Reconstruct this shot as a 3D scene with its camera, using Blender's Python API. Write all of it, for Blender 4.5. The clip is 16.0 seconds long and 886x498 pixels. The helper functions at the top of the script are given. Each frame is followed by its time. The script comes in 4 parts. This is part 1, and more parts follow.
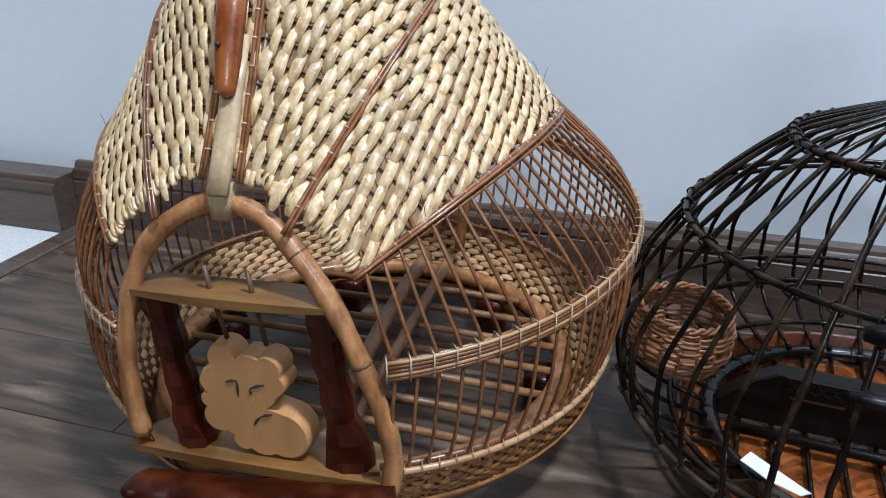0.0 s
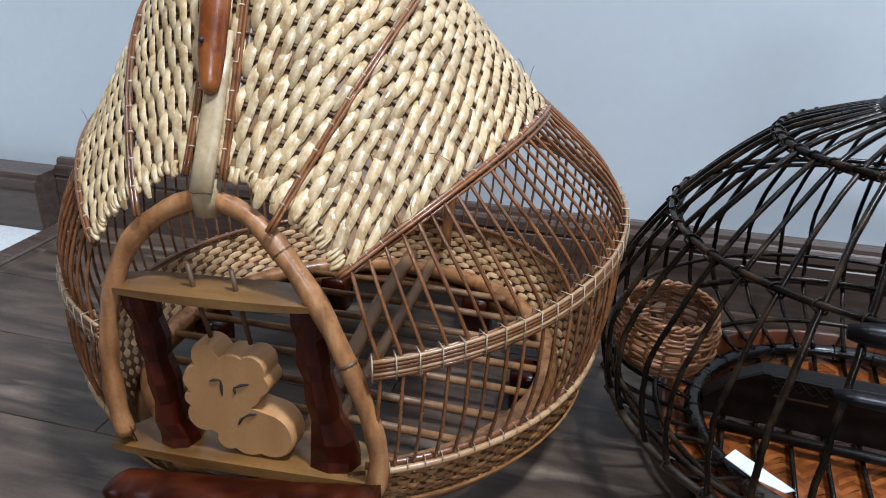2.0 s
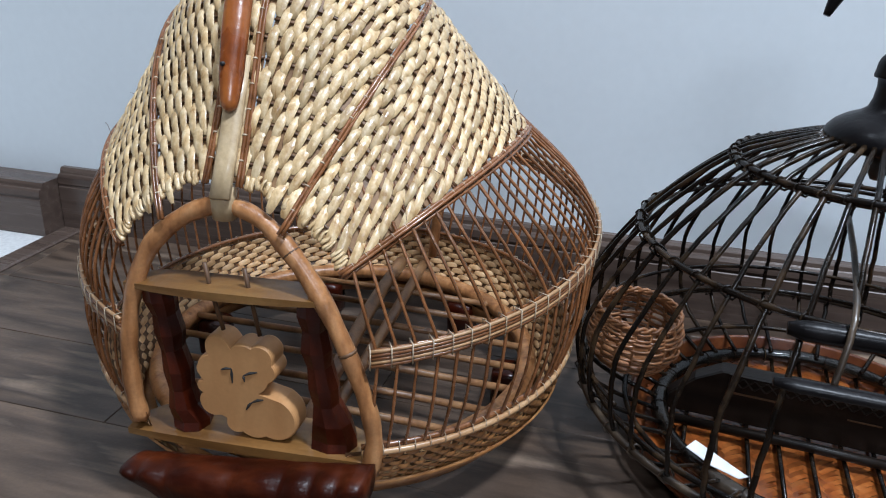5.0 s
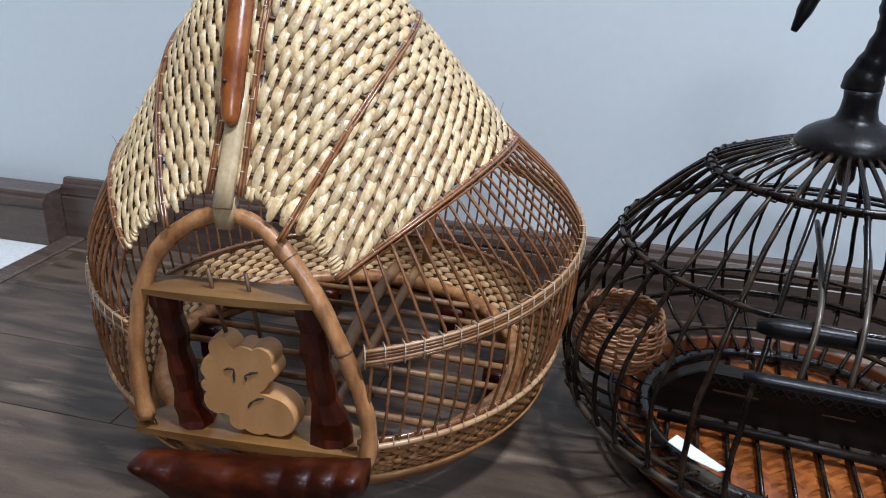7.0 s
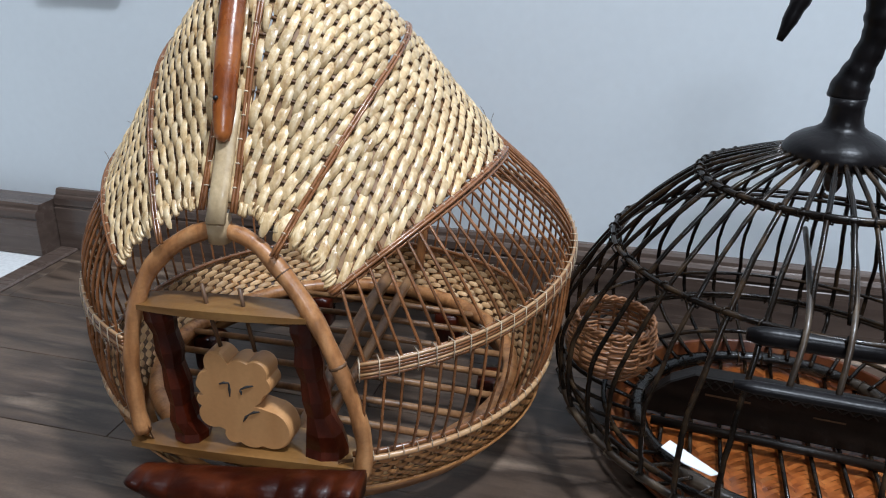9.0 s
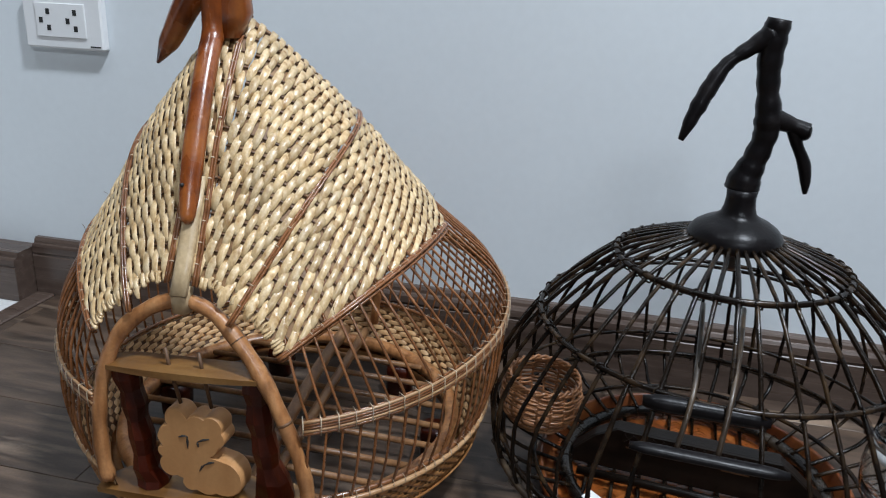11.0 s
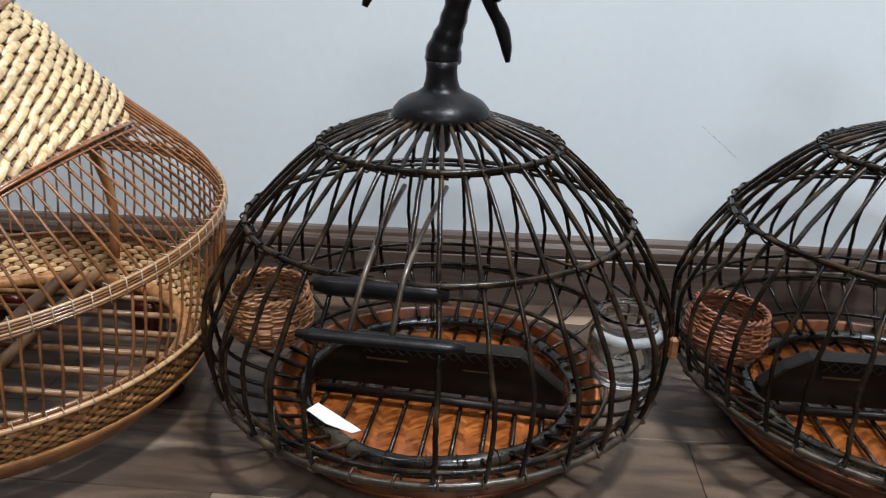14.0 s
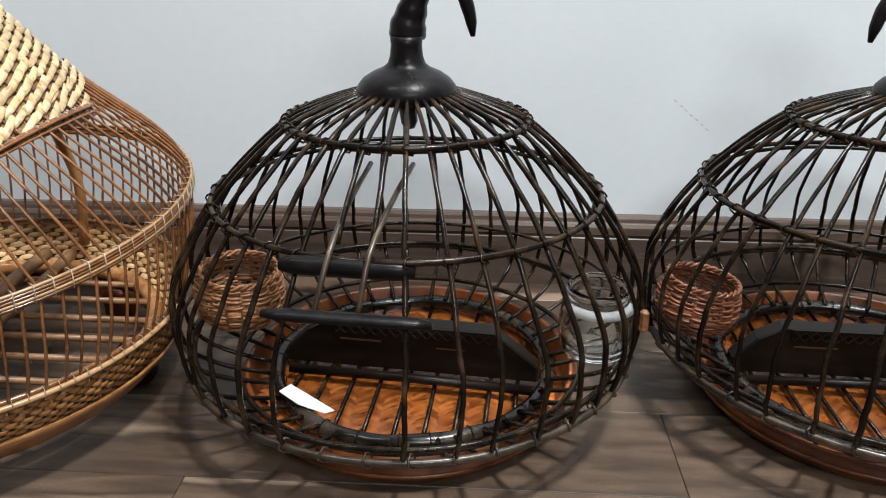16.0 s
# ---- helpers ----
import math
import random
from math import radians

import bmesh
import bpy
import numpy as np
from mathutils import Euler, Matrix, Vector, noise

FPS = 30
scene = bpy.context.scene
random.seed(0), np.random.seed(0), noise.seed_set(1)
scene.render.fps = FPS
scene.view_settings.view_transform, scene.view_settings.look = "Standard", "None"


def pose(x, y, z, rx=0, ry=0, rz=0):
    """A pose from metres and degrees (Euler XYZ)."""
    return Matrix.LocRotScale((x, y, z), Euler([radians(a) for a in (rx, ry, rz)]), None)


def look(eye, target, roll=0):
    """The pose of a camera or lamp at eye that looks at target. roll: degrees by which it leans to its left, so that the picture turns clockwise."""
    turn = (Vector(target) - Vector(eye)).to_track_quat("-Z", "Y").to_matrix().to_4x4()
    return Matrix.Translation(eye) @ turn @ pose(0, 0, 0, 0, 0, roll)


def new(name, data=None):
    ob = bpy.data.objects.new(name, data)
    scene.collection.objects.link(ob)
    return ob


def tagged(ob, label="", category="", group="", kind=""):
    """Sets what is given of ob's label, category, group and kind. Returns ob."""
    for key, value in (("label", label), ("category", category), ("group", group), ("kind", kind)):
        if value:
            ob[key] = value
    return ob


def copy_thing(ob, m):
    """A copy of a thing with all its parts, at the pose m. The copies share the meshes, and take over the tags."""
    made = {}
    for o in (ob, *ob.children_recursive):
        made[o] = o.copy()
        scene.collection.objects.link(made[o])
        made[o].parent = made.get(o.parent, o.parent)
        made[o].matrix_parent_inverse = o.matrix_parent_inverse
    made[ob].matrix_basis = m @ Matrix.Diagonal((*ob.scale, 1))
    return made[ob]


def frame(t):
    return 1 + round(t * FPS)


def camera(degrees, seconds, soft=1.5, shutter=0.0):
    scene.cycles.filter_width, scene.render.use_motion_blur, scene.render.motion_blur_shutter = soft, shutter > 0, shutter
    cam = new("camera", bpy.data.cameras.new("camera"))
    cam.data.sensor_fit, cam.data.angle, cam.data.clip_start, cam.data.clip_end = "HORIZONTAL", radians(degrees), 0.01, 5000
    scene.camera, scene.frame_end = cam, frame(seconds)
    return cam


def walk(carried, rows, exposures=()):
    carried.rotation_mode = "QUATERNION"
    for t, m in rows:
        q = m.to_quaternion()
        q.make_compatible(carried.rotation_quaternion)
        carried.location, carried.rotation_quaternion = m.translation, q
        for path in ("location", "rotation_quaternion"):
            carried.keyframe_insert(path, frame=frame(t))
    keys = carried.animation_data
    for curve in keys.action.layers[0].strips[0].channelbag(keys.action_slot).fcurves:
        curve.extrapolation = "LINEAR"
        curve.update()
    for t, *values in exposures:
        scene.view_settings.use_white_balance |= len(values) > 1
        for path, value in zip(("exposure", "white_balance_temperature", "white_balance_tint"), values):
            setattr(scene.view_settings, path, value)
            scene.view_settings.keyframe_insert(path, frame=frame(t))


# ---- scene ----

# The plan is drawn in units of S metres: a two-gang socket plate comes out 120 mm wide.
S = 0.88
cam = camera(60.0, 16.0, soft=1.05, shutter=0.5)
# seconds, eye x y z (plan units), Euler angles in degrees
PATH = [
    (0, -0.2065, -0.6730, 0.4584, 66.260, -0.219, 17.012),
    (0.5, -0.2049, -0.6712, 0.4587, 66.358, -0.231, 16.627),
    (1, -0.2070, -0.6724, 0.4550, 66.477, -0.835, 16.248),
    (1.5, -0.2065, -0.6723, 0.4576, 66.408, -0.743, 16.649),
    (2, -0.2069, -0.6710, 0.4574, 66.141, -0.677, 16.083),
    (2.5, -0.2054, -0.6682, 0.4564, 66.191, -0.511, 15.838),
    (3, -0.2047, -0.6673, 0.4561, 66.457, -0.446, 16.460),
    (3.5, -0.2069, -0.6694, 0.4559, 66.219, -0.623, 15.856),
    (6, -0.1880, -0.7614, 0.4846, 68.032, -2.126, 15.027),
    (6.5, -0.1857, -0.7590, 0.4848, 67.660, -1.795, 15.048),
    (7, -0.1836, -0.7614, 0.4862, 67.844, -1.576, 14.764),
    (7.5, -0.1844, -0.7610, 0.4869, 67.831, -1.339, 14.616),
    (8, -0.1841, -0.7597, 0.4872, 67.730, -1.173, 14.424),
    (10.5, -0.1547, -0.7922, 0.5469, 69.121, -1.798, 13.433),
    (11, -0.1312, -0.8154, 0.5639, 70.182, -2.488, 13.073),
    (11.5, -0.1213, -0.8216, 0.5425, 70.056, -2.976, 13.452),
    (12, -0.1106, -0.8115, 0.5065, 68.475, -3.812, 13.093),
    (12.5, -0.0756, -0.7934, 0.4970, 68.282, -3.706, 11.485),
    (13, -0.0265, -0.7723, 0.4829, 68.128, -2.423, 9.495),
    (13.5, 0.0393, -0.7548, 0.4832, 68.852, -1.380, 6.974),
    (14, 0.0602, -0.7454, 0.4710, 68.532, -1.064, 4.765),
    (14.5, 0.0667, -0.7446, 0.4672, 67.915, -0.667, 3.791),
    (15, 0.0717, -0.7433, 0.4586, 67.313, -0.806, 2.983),
    (15.5, 0.0743, -0.7433, 0.4593, 67.610, -0.357, 3.824),
    (16, 0.0760, -0.7420, 0.4645, 67.281, -0.315, 3.346),
]
EXPOSURES = [(0.0, 0.16, 5650, 10), (8.0, 0.15, 5790, 10), (10.5, 0.04, 5950, 10), (11.5, -0.10, 6050, 10), (12.5, 0.12, 6080, 10), (13.6, 0.27, 5960, 10), (14.3, 0.34, 6520, 10), (16.0, 0.46, 6650, 10)]
walk(cam, [(t, pose(S * x, S * y, S * z, rx, ry, rz)) for t, x, y, z, rx, ry, rz in PATH], EXPOSURES)

# ---- light: a shop room with ceiling panels ----
world = bpy.data.worlds.new("room_air")
scene.world = world
world.use_nodes = True
world.node_tree.nodes["Background"].inputs[0].default_value = (0.75, 0.85, 1.0, 1)
world.node_tree.nodes["Background"].inputs[1].default_value = 0.15


def panel_lamp(name, x, y, z, w, d, watts, colour):
    data = bpy.data.lights.new(name, "AREA")
    data.shape, data.size, data.size_y, data.energy, data.color = "RECTANGLE", w, d, watts, colour
    ob = new(name, data)
    ob.matrix_world = look((x, y, z), (x, y, 0))
    return ob


COOL = (0.93, 0.97, 1.0)
panel_lamp("ceiling_lamp", 0.62, -0.62, 2.62, 0.32, 0.20, 80, COOL)
panel_lamp("ceiling_lamp", -0.9, -0.7, 2.62, 0.32, 0.20, 10, COOL)
panel_lamp("ceiling_lamp", 0.9, -3.2, 2.62, 1.20, 0.60, 66, COOL)


# ---- materials ----
def material(name, colours, rough=0.5, scale=(40, 40, 40), detail=6, bump=0.2, bump_scale=200.0, fine=0.25, vary=0.0,
             island=False, metallic=0.0, rough_vary=0.15, coat=0.0, bump_dist=0.0006, stain=0.0, stain_scale=6.0, stain_colour=(0.1, 0.07, 0.05), spec=0.5):
    """A surface with coarse and fine variation. scale: per metre along x, y and z; vary: brightness from piece to piece."""
    m = bpy.data.materials.new(name)
    m.use_nodes = True
    nt = m.node_tree
    n, l = nt.nodes, nt.links
    b = n["Principled BSDF"]
    tc = n.new("ShaderNodeTexCoord")
    mp = n.new("ShaderNodeMapping")
    mp.inputs["Scale"].default_value = scale
    l.new(tc.outputs["Object"], mp.inputs[0])
    info = n.new("ShaderNodeObjectInfo")
    geo = n.new("ShaderNodeNewGeometry")
    rnd = geo.outputs["Random Per Island"] if island else info.outputs["Random"]
    mul = n.new("ShaderNodeVectorMath")
    mul.operation = "MULTIPLY_ADD"
    com = n.new("ShaderNodeCombineXYZ")
    for i in range(3):
        l.new(rnd, com.inputs[i])
    l.new(com.outputs[0], mul.inputs[0])
    mul.inputs[1].default_value = (17, 23, 31)
    l.new(mp.outputs[0], mul.inputs[2])
    big = n.new("ShaderNodeTexNoise")
    big.inputs["Scale"].default_value = 1.0
    big.inputs["Detail"].default_value = detail
    l.new(mul.outputs[0], big.inputs["Vector"])
    ramp = n.new("ShaderNodeValToRGB")
    while len(ramp.color_ramp.elements) < len(colours):
        ramp.color_ramp.elements.new(0.5)
    for i, (e, c) in enumerate(zip(ramp.color_ramp.elements, colours)):
        e.position = 0.28 + 0.44 * i / max(1, len(colours) - 1)
        e.color = (*c, 1)
    l.new(big.outputs["Fac"], ramp.inputs[0])
    small = n.new("ShaderNodeTexNoise")
    small.inputs["Scale"].default_value = bump_scale
    small.inputs["Detail"].default_value = 5
    l.new(tc.outputs["Object"], small.inputs["Vector"])
    hsv = n.new("ShaderNodeHueSaturation")
    l.new(ramp.outputs[0], hsv.inputs["Color"])
    mr = n.new("ShaderNodeMapRange")
    mr.inputs["To Min"].default_value, mr.inputs["To Max"].default_value = 1 - fine, 1 + fine
    l.new(small.outputs["Fac"], mr.inputs[0])
    mr2 = n.new("ShaderNodeMapRange")
    mr2.inputs["To Min"].default_value, mr2.inputs["To Max"].default_value = 1 - vary, 1 + vary
    l.new(rnd, mr2.inputs[0])
    mm = n.new("ShaderNodeMath")
    mm.operation = "MULTIPLY"
    l.new(mr.outputs[0], mm.inputs[0])
    l.new(mr2.outputs[0], mm.inputs[1])
    l.new(mm.outputs[0], hsv.inputs["Value"])
    out = hsv.outputs[0]
    if stain:
        sn = n.new("ShaderNodeTexNoise")
        sn.inputs["Scale"].default_value, sn.inputs["Detail"].default_value = stain_scale, 8
        l.new(tc.outputs["Object"], sn.inputs["Vector"])
        sr = n.new("ShaderNodeMapRange")
        sr.inputs["From Min"].default_value, sr.inputs["From Max"].default_value = 0.52, 0.72
        sr.inputs["To Max"].default_value = stain
        l.new(sn.outputs["Fac"], sr.inputs[0])
        mx = n.new("ShaderNodeMix")
        mx.data_type = "RGBA"
        mx.inputs["B"].default_value = (*stain_colour, 1)
        for s in mx.inputs:
            if s.type == "RGBA" and s.name == "B":
                s.default_value = (*stain_colour, 1)
            if s.type == "RGBA" and s.name == "A":
                l.new(out, s)
        l.new(sr.outputs[0], mx.inputs[0])
        out = [o for o in mx.outputs if o.type == "RGBA"][0]
    l.new(out, b.inputs["Base Color"])
    rr = n.new("ShaderNodeMapRange")
    rr.inputs["To Min"].default_value, rr.inputs["To Max"].default_value = max(0.02, rough - rough_vary), min(1, rough + rough_vary)
    l.new(big.outputs["Fac"], rr.inputs[0])
    l.new(rr.outputs[0], b.inputs["Roughness"])
    b.inputs["Metallic"].default_value = metallic
    b.inputs["Specular IOR Level"].default_value = spec
    b.inputs["Coat Weight"].default_value = coat
    b.inputs["Coat Roughness"].default_value = 0.15
    if bump:
        bp = n.new("ShaderNodeBump")
        bp.inputs["Strength"].default_value = bump
        bp.inputs["Distance"].default_value = bump_dist
        add = n.new("ShaderNodeMath")
        l.new(small.outputs["Fac"], add.inputs[0])
        l.new(big.outputs["Fac"], add.inputs[1])
        l.new(add.outputs[0], bp.inputs["Height"])
        l.new(bp.outputs[0], b.inputs["Normal"])
    return m


# unseen walls: albedo kept low so less bounce fills the shadows
M_ROOM = material("low_bounce_wall", [(0.20, 0.20, 0.19), (0.25, 0.25, 0.24)], 0.7, (2, 2, 2))
M_WALL = material("painted_wall", [(0.70, 0.745, 0.775), (0.74, 0.785, 0.81)], 0.5, (3, 3, 3), 4, 0.15, 90, 0.03, stain=0.05, stain_scale=3.5, stain_colour=(0.5, 0.53, 0.56))
# unseen ceiling, darkened likewise to deepen the shadows
M_CEIL = material("low_bounce_ceiling", [(0.31, 0.31, 0.30), (0.36, 0.36, 0.35)], 0.8, (3, 3, 3))
M_BASE = material("brown_baseboard", [(0.050, 0.033, 0.026), (0.100, 0.070, 0.055), (0.070, 0.048, 0.038)], 0.27, (3, 50, 60), 6, 0.2, 260, 0.15)
M_PLANK = material("grey_brown_plank", [(0.025, 0.015, 0.010), (0.112, 0.074, 0.050), (0.046, 0.030, 0.021), (0.27, 0.195, 0.138)], 0.42, (4.5, 27, 10), 10, 0.35, 300, 0.2, vary=0.14, bump_dist=0.0005, stain=0.6, stain_scale=7, stain_colour=(0.024, 0.015, 0.010))
M_TILE = material("white_tile", [(0.72, 0.72, 0.70), (0.78, 0.78, 0.77)], 0.18, (6, 6, 6), bump=0.05)
M_SOCKET = material("white_plastic", [(0.78, 0.79, 0.80), (0.82, 0.83, 0.83)], 0.35, (8, 8, 8), bump=0.03, fine=0.02)
M_SLOT = material("dark_slot", [(0.015, 0.015, 0.015), (0.03, 0.03, 0.03)], 0.5)
M_STRAW = material("straw_strand", [(0.35, 0.205, 0.082), (0.565, 0.400, 0.205), (0.70, 0.550, 0.335)], 0.32, (190, 190, 30), 6, 0.6, 420, 0.22, vary=0.20, island=True, coat=0.2)
M_STRAW_DULL = material("dull_strand", [(0.35, 0.190, 0.076), (0.57, 0.350, 0.165), (0.69, 0.475, 0.255)], 0.5, (60, 60, 25), 5, 0.5, 420, 0.28, vary=0.25, island=True)
M_TAN = material("tan_strand", [(0.18, 0.071, 0.020), (0.33, 0.145, 0.045), (0.43, 0.214, 0.078)], 0.4, (60, 60, 60), 5, 0.4, 420, 0.25, vary=0.22, island=True, coat=0.15)
# shade between the hood's strands, put into a darker straw colour
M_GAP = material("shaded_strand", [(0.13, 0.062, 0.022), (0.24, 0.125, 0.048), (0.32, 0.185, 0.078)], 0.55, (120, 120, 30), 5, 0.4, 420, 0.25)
M_WEFT = material("brown_weft", [(0.075, 0.036, 0.015), (0.14, 0.070, 0.031)], 0.5, (80, 80, 80), vary=0.2)
M_CANE = material("brown_cane", [(0.095, 0.034, 0.011), (0.225, 0.088, 0.030), (0.155, 0.060, 0.020)], 0.28, (60, 60, 60), 5, 0.2, 500, 0.25, vary=0.25, coat=0.3)
M_CANE_PALE = material("pale_cane", [(0.28, 0.140, 0.060), (0.40, 0.225, 0.105), (0.47, 0.295, 0.150)], 0.35, (50, 50, 50), 5, 0.2, 450, 0.2, vary=0.12, coat=0.2)
M_RATTAN = material("thick_rattan", [(0.18, 0.066, 0.020), (0.40, 0.176, 0.062), (0.53, 0.265, 0.106)], 0.36, (110, 110, 22), 7, 0.5, 380, 0.28, vary=0.1, coat=0.15, stain=0.5, stain_scale=30, stain_colour=(0.12, 0.06, 0.03))
M_STRIP = material("pale_bamboo", [(0.36, 0.245, 0.125), (0.50, 0.37, 0.21), (0.58, 0.45, 0.28)], 0.38, (90, 90, 9), 6, 0.3, 400, 0.2, coat=0.15, stain=0.3, stain_scale=28, stain_colour=(0.2, 0.11, 0.05))
M_PERCH_CANE = material("dark_rattan", [(0.12, 0.054, 0.021), (0.26, 0.125, 0.050), (0.35, 0.19, 0.082)], 0.4, (60, 25, 60), 7, 0.4, 380, 0.28, coat=0.1, stain=0.4, stain_scale=40, stain_colour=(0.05, 0.025, 0.012))
M_TIE = material("pale_binding", [(0.38, 0.28, 0.18), (0.58, 0.48, 0.35)], 0.4, (90, 90, 90), vary=0.2, island=True)
M_RED = material("varnished_red_wood", [(0.012, 0.0018, 0.0005), (0.040, 0.0048, 0.0009), (0.100, 0.016, 0.003)], 0.33, (40, 40, 14), 6, 0.4, 120, 0.25, coat=0.08, spec=0.28, bump_dist=0.0015)
M_LOG = material("varnished_red_log", [(0.010, 0.0015, 0.0005), (0.028, 0.0038, 0.0008), (0.090, 0.018, 0.0040)], 0.38, (14, 40, 40), 7, 0.5, 120, 0.3, coat=0.03, spec=0.18, bump_dist=0.0015, stain=0.5, stain_scale=22, stain_colour=(0.02, 0.004, 0.002))
M_AMBER = material("varnished_amber_wood", [(0.085, 0.016, 0.003), (0.215, 0.053, 0.009), (0.34, 0.110, 0.022)], 0.27, (60, 60, 14), 7, 0.4, 300, 0.24, coat=0.25, stain=0.5, stain_scale=45, stain_colour=(0.06, 0.014, 0.004))
M_PINE = material("pale_carved_wood", [(0.42, 0.200, 0.072), (0.50, 0.260, 0.102), (0.45, 0.222, 0.083)], 0.45, (30, 30, 6), 6, 0.15, 300, 0.1)
M_BAMBOO = material("bamboo_strip", [(0.080, 0.033, 0.009), (0.190, 0.090, 0.025), (0.29, 0.160, 0.052)], 0.35, (8, 60, 60), 6, 0.15, 300, 0.18, coat=0.3)
M_BLACK = material("black_lacquered_cane", [(0.003, 0.0023, 0.002), (0.0085, 0.0052, 0.0032), (0.046, 0.027, 0.013)], 0.22, (45, 45, 45), 6, 0.25, 420, 0.3, vary=0.35, coat=0.0, spec=0.22, rough_vary=0.1)
M_BLACKWOOD = material("black_stained_wood", [(0.0035, 0.003, 0.0032), (0.006, 0.005, 0.0055), (0.011, 0.009, 0.009)], 0.34, (50, 50, 50), 6, 0.35, 300, 0.25, spec=0.17)
M_RING = material("worn_black_ring", [(0.004, 0.0032, 0.003), (0.008, 0.006, 0.0045), (0.060, 0.044, 0.030)], 0.24, (22, 22, 60), 7, 0.4, 260, 0.35, coat=0.2, spec=0.4, bump_dist=0.0012)
M_PERCH = material("dark_brown_board", [(0.005, 0.0034, 0.0026), (0.010, 0.0065, 0.0045), (0.018, 0.0115, 0.008)], 0.36, (12, 60, 60), 6, 0.35, 300, 0.25, spec=0.2)
M_WORN = material("worn_dark_cane", [(0.014, 0.009, 0.006), (0.036, 0.024, 0.015), (0.085, 0.058, 0.034)], 0.34, (50, 50, 50), 6, 0.3, 420, 0.3, vary=0.2, coat=0.2)
M_TRAY = material("red_brown_tray", [(0.055, 0.012, 0.003), (0.13, 0.034, 0.008), (0.23, 0.076, 0.019)], 0.36, (30, 30, 30), 6, 0.3, 300, 0.25, coat=0.2)
M_MAT = material("orange_plaited_strip", [(0.15, 0.034, 0.006), (0.28, 0.075, 0.013), (0.40, 0.135, 0.03)], 0.34, (50, 50, 50), 5, 0.2, 350, 0.2, vary=0.3, island=True, coat=0.4)
M_WICKER = material("wicker_strand", [(0.13, 0.047, 0.016), (0.25, 0.105, 0.039), (0.34, 0.160, 0.066)], 0.42, (70, 70, 70), 5, 0.3, 420, 0.25, vary=0.2, coat=0.15)
M_WICKER_RED = material("red_wicker_strand", [(0.10, 0.03, 0.012), (0.19, 0.062, 0.026), (0.25, 0.095, 0.042)], 0.42, (70, 70, 70), 5, 0.3, 420, 0.25, vary=0.2, coat=0.15)
M_PAPER = material("white_paper", [(0.78, 0.80, 0.82), (0.83, 0.84, 0.85)], 0.7, (20, 20, 20), bump=0.05, fine=0.02)


def glass_material():
    m = bpy.data.materials.new("clear_jar_glass")
    m.use_nodes = True
    b = m.node_tree.nodes["Principled BSDF"]
    b.inputs["Base Color"].default_value = (0.93, 0.96, 0.96, 1)
    b.inputs["Transmission Weight"].default_value = 1.0
    b.inputs["Roughness"].default_value = 0.03
    b.inputs["IOR"].default_value = 1.46
    return m


M_GLASS = glass_material()
M_TAPE = material("frosted_tape", [(0.50, 0.53, 0.54), (0.58, 0.61, 0.62)], 0.5, (30, 30, 30), bump=0.1)
M_TAPE.node_tree.nodes["Principled BSDF"].inputs["Alpha"].default_value = 0.42


# ---- mesh helpers: geometry is (vertices, faces) in plan units ----
def join(geos):
    vs, fs, o = [], [], 0
    for v, f in geos:
        v = np.asarray(v, float).reshape(-1, 3)
        vs.append(v)
        fs += [tuple(i + o for i in q) for q in f]
        o += len(v)
    return np.concatenate(vs), fs


def smooth_path(pts, n=6, closed=False):
    """Catmull-Rom through the points."""
    p = np.asarray(pts, float)
    q = np.vstack([p[-1], p, p[0], p[1]]) if closed else np.vstack([2 * p[0] - p[1], p, 2 * p[-1] - p[-2]])
    out = []
    for i in range(len(q) - 3):
        a, b, c, d = q[i:i + 4]
        for t in np.arange(n) / n:
            out.append(0.5 * (2 * b + (c - a) * t + (2 * a - 5 * b + 4 * c - d) * t * t + (3 * b - a - 3 * c + d) * t ** 3))
    if not closed:
        out.append(p[-1])
    return np.array(out)


def tube(pts, r, sides=6, closed=False, flat=1.0):
    """A round rod along the points; r: one radius or one a point."""
    p = np.asarray(pts, float)
    n = len(p)
    r = np.broadcast_to(np.asarray(r, float), (n,))
    t = np.roll(p, -1, 0) - np.roll(p, 1, 0) if closed else np.gradient(p, axis=0)
    t /= np.maximum(np.linalg.norm(t, axis=1, keepdims=True), 1e-9)
    up = np.array([0, 0, 1.0]) if abs(t[0][2]) < 0.9 else np.array([0, 1.0, 0])
    u = np.cross(t[0], up)
    u /= np.linalg.norm(u)
    ring = np.arange(sides) * 2 * math.pi / sides
    vs = np.empty((n, sides, 3))
    for i in range(n):
        u = u - t[i] * (u @ t[i])
        u /= max(np.linalg.norm(u), 1e-9)
        w = np.cross(t[i], u)
        vs[i] = p[i] + r[i] * (np.cos(ring)[:, None] * u + flat * np.sin(ring)[:, None] * w)
    fs = []
    for i in range(n if closed else n - 1):
        a, b = i * sides, ((i + 1) % n) * sides
        for k in range(sides):
            k2 = (k + 1) % sides
            fs.append((a + k, a + k2, b + k2, b + k))
    if not closed:
        fs += [tuple(range(sides))[::-1], tuple((n - 1) * sides + k for k in range(sides))]
    return vs.reshape(-1, 3), fs


